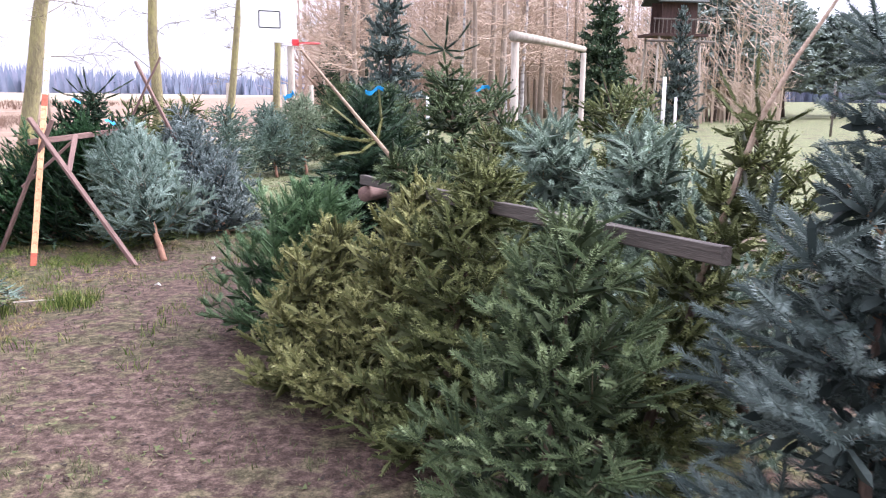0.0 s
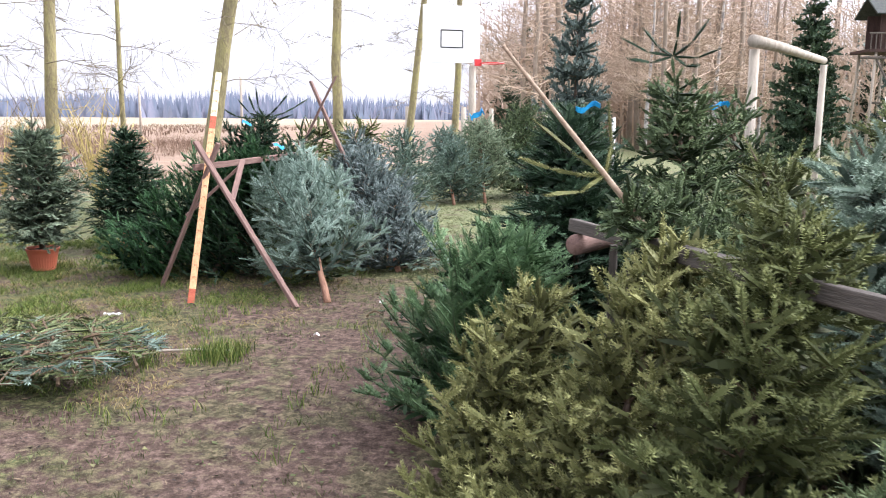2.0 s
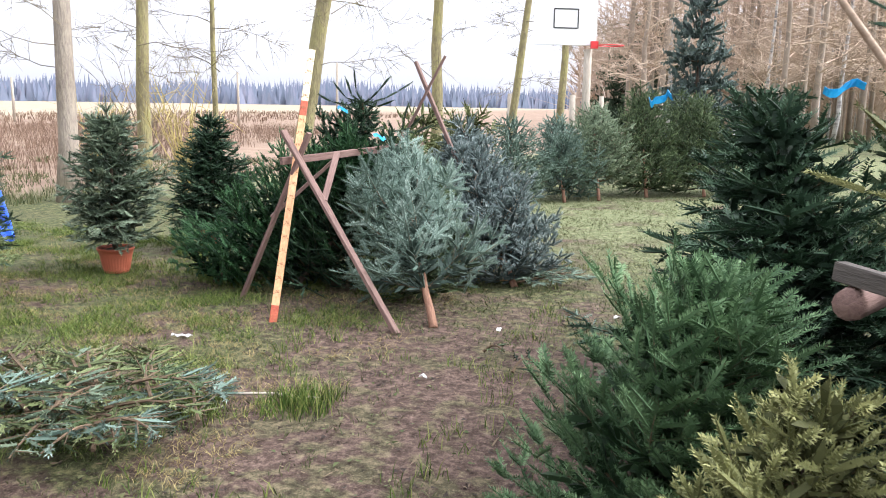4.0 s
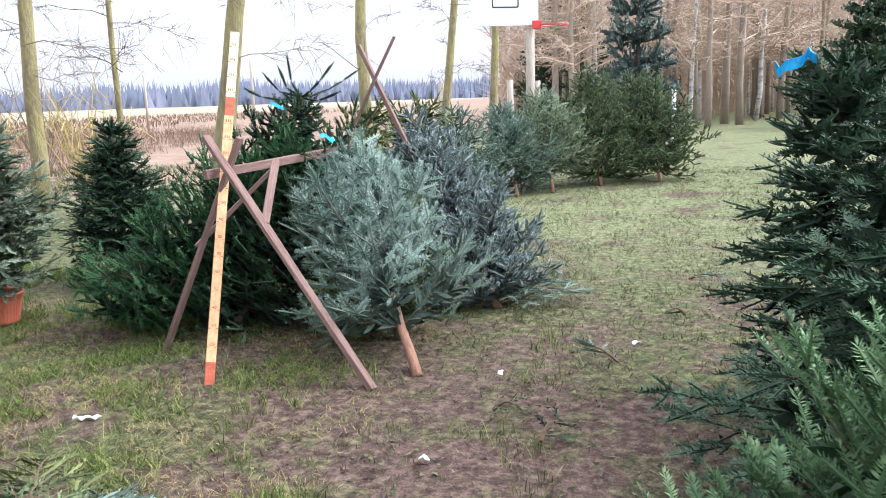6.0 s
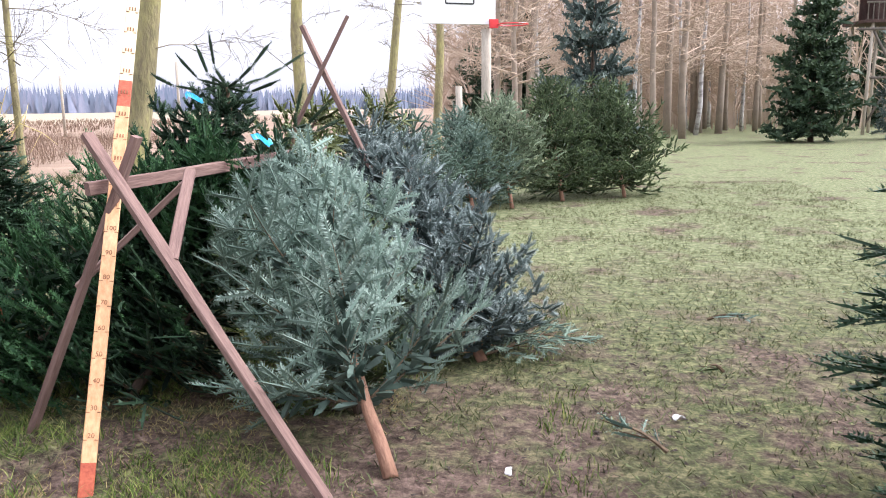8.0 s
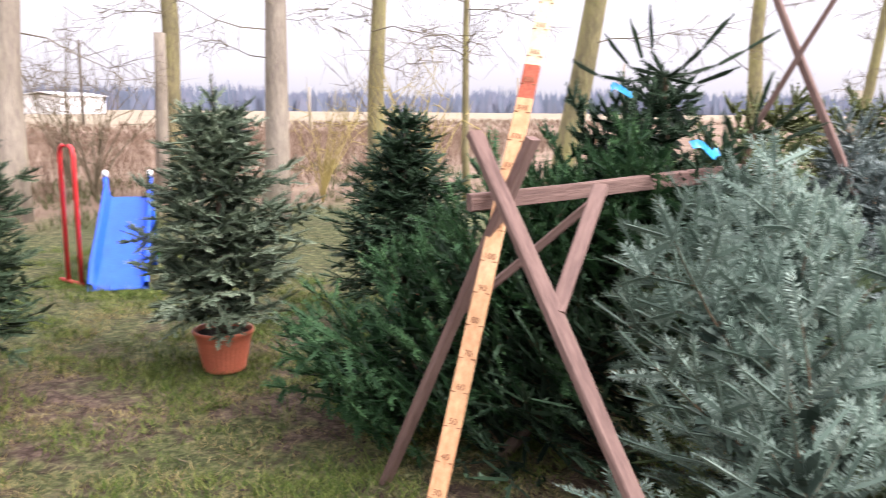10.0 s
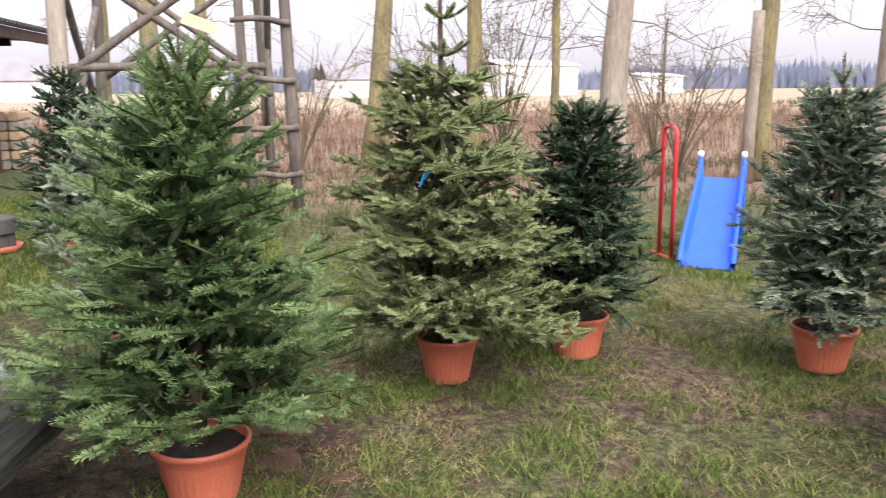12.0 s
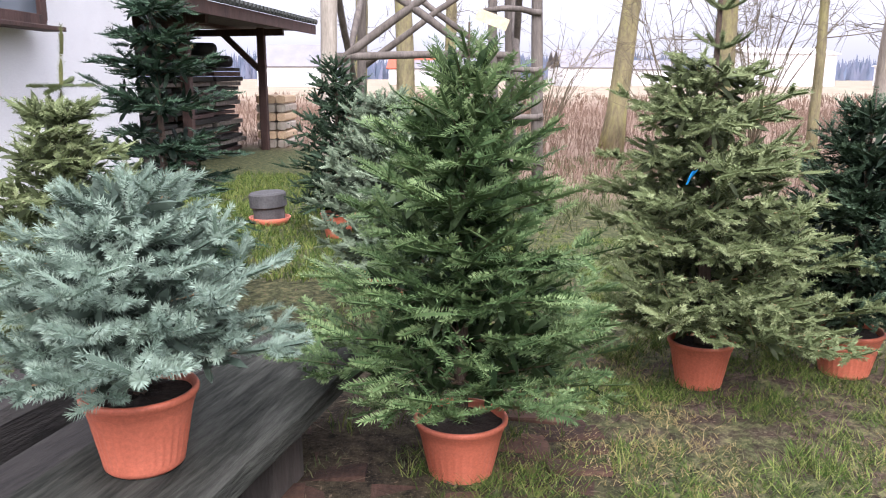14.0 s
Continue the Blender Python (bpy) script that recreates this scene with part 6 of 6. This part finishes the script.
def bush(seed, at, H, mat, label, n=16, spread=0.5, r=0.012, twigs=5):
    rng = np.random.default_rng(seed)
    e = thing("bare_bush", pose(*at), label, "bush", "bushes by the field")
    g = Geo()
    for i in range(n):
        az, k = rng.uniform(0, 6.28), rng.uniform(0.3, 1.0)
        h = H * rng.uniform(0.55, 1.0)
        s = np.linspace(0, 1, 6)
        out = spread * H * k
        P = np.column_stack([np.cos(az) * out * s ** 1.4, np.sin(az) * out * s ** 1.4, h * s]) + np.cumsum(rng.normal(0, 0.018 * H, (6, 3)), axis=0) * s[:, None]
        P[:, 2] = np.maximum(P[:, 2], -0.02)
        g.tube(P, r * (1.1 - 0.9 * s), 4, cap=False)
        for j in range(twigs):
            u = rng.uniform(0.25, 0.95)
            q = np.array([np.interp(u, s, P[:, c]) for c in range(3)])
            d = rng.normal(0, 0.6, 3) + np.array((0, 0, 0.5))
            l = H * rng.uniform(0.10, 0.28)
            m = q + d * l * 0.5 + rng.normal(0, 0.03, 3) * H * 0.3
            g.tube([q, m, q + d * l], (r * 0.4, r * 0.28, r * 0.12), 3, cap=False)
            for _ in range(2):
                g.tube([m, m + rng.normal(0, 0.5, 3) * l * 0.6], (r * 0.22, r * 0.1), 3, cap=False)
    part("thicket", g, mat, e)


YEL = simple("yellow_stems", [(0.3, (0.30, 0.24, 0.08)), (0.7, (0.50, 0.40, 0.15))], 6, 0.8, bmp=0)
bush(1, (-8.1, 12.6, 0), 2.0, YEL, "yellow-stemmed bare bush behind the potted trees", 18, 0.35, 0.016)
bush(2, (-10.6, 13.5, 0), 1.8, YEL, "yellow-stemmed bare bush by the field", 14, 0.4, 0.014)
bush(3, (-13.2, 11.5, 0), 2.4, BARE, "bare leaning thorn bush by the larches", 10, 0.5, 0.018)
bush(4, (-14.2, 8.0, 0), 2.6, BARE, "dark tangled thorn bush by the larches", 16, 0.6, 0.014, 8)
bush(5, (-16.0, 9.6, 0), 3.6, BARE, "tall tangled thorn bush by the larches", 16, 0.5, 0.016, 9)
bush(6, (-14.9, 6.0, 0), 2.2, BARE, "dark tangled thorn bush by the larches", 16, 0.6, 0.012, 8)
bush(7, (-15.5, 12.3, 0), 3.4, BARE, "tall bare bush by the larches", 12, 0.4, 0.015, 8)
bush(8, (-11.5, 16.0, 0), 2.6, BARE, "bare bush by the larches", 12, 0.45, 0.014, 7)

# ---- grass, litter and weeds ----


def blades(name, mat, label, pts, h, w, lean, per, seed, category="grass"):
    rng = np.random.default_rng(seed)
    n = len(pts)
    P = np.repeat(pts, per, 0) + np.column_stack([rng.normal(0, 0.025 if h.max() < 0.3 else 0.12, (n * per, 2)), np.zeros(n * per)])
    hh = np.repeat(h, per) * rng.uniform(0.5, 1.2, n * per)
    az = rng.uniform(0, 6.28, n * per)
    side = np.column_stack([np.cos(az), np.sin(az), np.zeros(n * per)]) * w
    az2 = rng.uniform(0, 6.28, n * per)
    k = rng.uniform(0.2, 1.0, n * per) * lean
    mid = P + np.column_stack([np.cos(az2) * k * hh * 0.35, np.sin(az2) * k * hh * 0.35, hh * 0.6])
    tip = P + np.column_stack([np.cos(az2) * k * hh, np.sin(az2) * k * hh, hh])
    v = np.stack([P - side, P + side, mid + side * 0.7, mid - side * 0.7, tip], 1).reshape(-1, 3)
    f0 = np.arange(n * per)[:, None] * 5
    f = np.concatenate([f0 + np.array((0, 1, 2)), f0 + np.array((0, 2, 3)), f0 + np.array((3, 2, 4))])
    g = Geo()
    g.add(v, f)
    return tagged(part(name, g, mat, None), label, category, kind="stuff")


def scatter(n, x0, x1, y0, y1, seed, keep):
    rng = np.random.default_rng(seed)
    xy = np.column_stack([rng.uniform(x0, x1, n), rng.uniform(y0, y1, n)])
    return np.array([(x, y, ground_z(x, y) if abs(x) < 30 and y < 30 else 0.0) for x, y in xy if keep(x, y, rng)])


def clumped(x, y, rng):
    path_x = -0.28 * y + 0.05
    wear = max(0.0, 1 - abs(x - path_x) / 1.5) * (1.0 if y < 8 else 0.25)
    return noise.noise((x * 1.3, y * 1.3, 5)) * 0.5 + 0.42 - 0.55 * wear > rng.random() * 0.9


p1 = scatter(12000, -8.5, 2.5, 2.5, 13, 1, clumped)
blades("grass", GRASS, "short patchy winter grass on the trodden ground", p1, np.full(len(p1), 0.035), 0.0022, 1.6, 5, 2)
def turf(x, y, rng):
    return noise.noise((x * 2.4, y * 2.4, 5)) + 0.6 * noise.noise((x * 6.5, y * 6.5, 7)) > rng.uniform(-0.15, 0.42) and clumped(x, y, rng)


p1b = scatter(84000, -9.6, -2.6, 4.9, 9.8, 41, turf)
rng_s = np.random.default_rng(42)
rep = np.repeat(p1b, 6, 0)
rep = rep + np.column_stack([rng_s.normal(0, 0.02, (len(rep), 2)), np.zeros(len(rep))])
hz = rng_s.uniform(0.02, 0.065, len(rep))
an = rng_s.uniform(0, 6.28, (2, len(rep)))
ln_ = rng_s.uniform(0.3, 1.6, len(rep)) * hz
sg = Geo()
wv = np.column_stack([np.cos(an[0]), np.sin(an[0]), np.zeros(len(rep))]) * 0.0022
sg.add(np.stack([rep - wv, rep + wv, rep + np.column_stack([np.cos(an[1]) * ln_, np.sin(an[1]) * ln_, hz])], 1).reshape(-1, 3), np.arange(3 * len(rep)).reshape(-1, 3))
tagged(part("grass_sward", sg, GREENGRASS, None), "short straw-flecked grass around the potted trees", "grass", kind="stuff")
ps = scatter(13000, -7.4, -2.4, 4.8, 9.6, 43, lambda x, y, r: noise.noise((x * 2.1, y * 2.1, 13)) > r.uniform(-0.1, 0.35))
blades("straw", STRAW, "dry straw-coloured blades lying in the grass", ps, np.full(len(ps), 0.022), 0.0018, 3.2, 5, 46)
pl = scatter(22000, -4.5, 2.2, 7.0, 19.0, 44, lambda x, y, r: noise.noise((x * 1.6, y * 1.6, 8)) > r.uniform(-0.75, 0.4))
rng_s = np.random.default_rng(45)
rep = np.repeat(pl, 3, 0)
rep = rep + np.column_stack([rng_s.normal(0, 0.03, (len(rep), 2)), np.zeros(len(rep))])
hz = rng_s.uniform(0.015, 0.045, len(rep))
an = rng_s.uniform(0, 6.28, (2, len(rep)))
ln_ = rng_s.uniform(0.4, 2.0, len(rep)) * hz
sg = Geo()
wv = np.column_stack([np.cos(an[0]), np.sin(an[0]), np.zeros(len(rep))]) * 0.0035
sg.add(np.stack([rep - wv, rep + wv, rep + np.column_stack([np.cos(an[1]) * ln_, np.sin(an[1]) * ln_, hz])], 1).reshape(-1, 3), np.arange(3 * len(rep)).reshape(-1, 3))
tagged(part("lawn_grass", sg, GRASS, None), "short worn lawn grass between the tree piles", "grass", kind="stuff")
p2 = scatter(3000, -7.8, -1.5, 4.2, 10, 3, lambda x, y, r: noise.noise((x * 2.2, y * 2.2, 9)) > 0.18)
blades("grass_tufts", GREENGRASS, "longer green tufts standing in the grass", p2, np.full(len(p2), 0.075), 0.0022, 1.0, 7, 4)
pt = scatter(1500, -3.2, 0.6, 1.6, 6.8, 71, lambda x, y, r: noise.noise((x * 1.9, y * 1.9, 4)) > 0.08)
blades("grass_tufts", GRASS, "sparse low tufts of grass on the trodden soil", pt, np.full(len(pt), 0.034), 0.002, 1.4, 6, 72)
tufts = np.array([(-3.05 + 0.5 * c, 5.55 + 0.22 * s, 0.0) for c, s in zip(np.random.default_rng(4).normal(0, 0.25, 60), np.random.default_rng(5).normal(0, 0.35, 60))] + [(-2.45 + c, 5.75 + s, 0.0) for c, s in np.random.default_rng(6).normal(0, 0.09, (50, 2))])
blades("grass_tufts", GREENGRASS, "bright longer tufts of grass near the trestle", tufts, np.full(len(tufts), 0.12), 0.0025, 0.9, 9, 7)
p3 = scatter(22000, -8, 2.5, 1.5, 11, 11, lambda x, y, r: True)
lit = Geo()
rl_ = np.random.default_rng(12)
az = rl_.uniform(0, 6.28, len(p3))
ln = rl_.uniform(0.004, 0.022, len(p3)) * np.where(rl_.random(len(p3)) < 0.06, 2.6, 1)
d = np.column_stack([np.cos(az) * ln, np.sin(az) * ln, rl_.uniform(-0.1, 0.25, len(p3)) * ln])
sd = np.column_stack([-np.sin(az), np.cos(az), rl_.normal(0, 0.3, len(p3))]) * rl_.uniform(0.001, 0.005, len(p3))[:, None]
b0 = p3 + np.array((0, 0, 0.008))
lit.add(np.stack([b0 - d - sd * 0.4, b0 - sd, b0 + d, b0 + sd], 1).reshape(-1, 3), np.concatenate([np.arange(len(p3))[:, None] * 4 + np.array((0, 1, 2)), np.arange(len(p3))[:, None] * 4 + np.array((0, 2, 3))]))
tagged(part("litter", lit, LITTER, None), "fallen leaves, needles and bits of bark on the soil", "litter", kind="stuff")

for name, mat, label, cnt, seed in (("debris", SOIL, "dark bits of bark and soil on the trodden path", 7000, 61), ("small_weeds", GRASS, "small green weeds in the trodden soil", 6000, 62)):
    q = scatter(cnt, -4.6, 1.2, 1.5, 9.5, seed, lambda x, y, r: noise.noise((x * 2.6, y * 2.6, seed)) > r.uniform(-0.25, 0.35))
    rq = np.random.default_rng(seed)
    n = len(q)
    v = []
    az = rq.uniform(0, 6.28, n)
    for j in range(3):
        a = az + j * 2.1 + rq.normal(0, 0.4, n)
        r = rq.uniform(0.005, 0.022, n)
        v.append(q + np.column_stack([np.cos(a) * r, np.sin(a) * r, 0.004 + rq.uniform(0, 0.014, n)]))
    g = Geo()
    g.add(np.stack(v, 1).reshape(-1, 3), np.arange(3 * n).reshape(-1, 3))
    tagged(part(name, g, mat, None), label, "litter" if mat is SOIL else "weeds", kind="stuff")


def in_field(x, y, r):
    if y < 4.8 and x > -17.5:
        return False
    return x < -11.8 - 0.75 * max(0, y - 10) * 0.25 if y < 14 else x < -12 - (y - 14) * 0.25


p4 = scatter(7000, -34, -11.5, -6, 40, 21, in_field)
blades("dry_weeds", DRYGRASS, "tall dry pinkish-brown weeds of the field", p4, np.random.default_rng(5).uniform(0.25, 0.6, len(p4)), 0.006, 0.7, 6, 22, "weeds")
p5 = scatter(3000, -58, -30, -40, 90, 23, lambda x, y, r: True)
blades("dry_weeds", DRYGRASS, "dry weeds of the far field", p5, np.full(len(p5), 0.4), 0.03, 0.7, 3, 24, "weeds")
p7 = scatter(7000, -13.5, -7.5, 1.8, 5.5, 27, lambda x, y, r: noise.noise((x * 1.2, y * 1.2, 6)) > r.uniform(-0.7, 0.1))
blades("grass", GREENGRASS, "fresh green grass between the house and the log tower", p7, np.full(len(p7), 0.07), 0.004, 1.1, 6, 28)
p6 = scatter(4000, -16, -9.5, 4, 20, 25, lambda x, y, r: noise.noise((x * 0.7, y * 0.7, 2)) > -0.1)
blades("grass", GRASS, "longer grass along the field's edge", p6, np.full(len(p6), 0.14), 0.005, 1.0, 5, 26)

# ---- brick edging beside the potted fir, laid last ----
edging = tagged(thing("brick_edging", pose(-5.1, 5.42, 0), "sunken worn brick edging and paving between soil and grass", "edging"), kind="structure")
rng = np.random.default_rng(31)
variants = []
for i in range(4):
    g = Geo()
    g.beam((-0.115, 0, 0), (0.115, 0, 0), 0.11, 0.06, bev=0.010, rough=0.004, rng=rng)
    variants.append(g.mesh("brick", BRICKMAT))
spots_b = []
for i in range(24):
    x = 0.75 - (i // 3) * 0.145
    spots_b.append((x, (i % 3 - 1) * 0.145 - 0.10 * (x > 0.2), -0.020, 90))
for i in range(54):
    # sunken paving between the edging and the plank
    spots_b.append((0.92 - (i % 9) * 0.125, -0.33 - (i // 9) * 0.235 + (0.11 if i % 2 else 0.0), -0.021, 90))
for i, (x, y, z, yaw) in enumerate(spots_b):
    ob = new("brick", variants[i % 4])
    ob.parent = edging
    ob.matrix_local = pose(x + rng.normal(0, 0.012), y + rng.normal(0, 0.014), z + rng.normal(0, 0.006), rng.normal(0, 4), rng.normal(0, 3), yaw + rng.normal(0, 8) + (90 if rng.random() < 0.12 else 0))
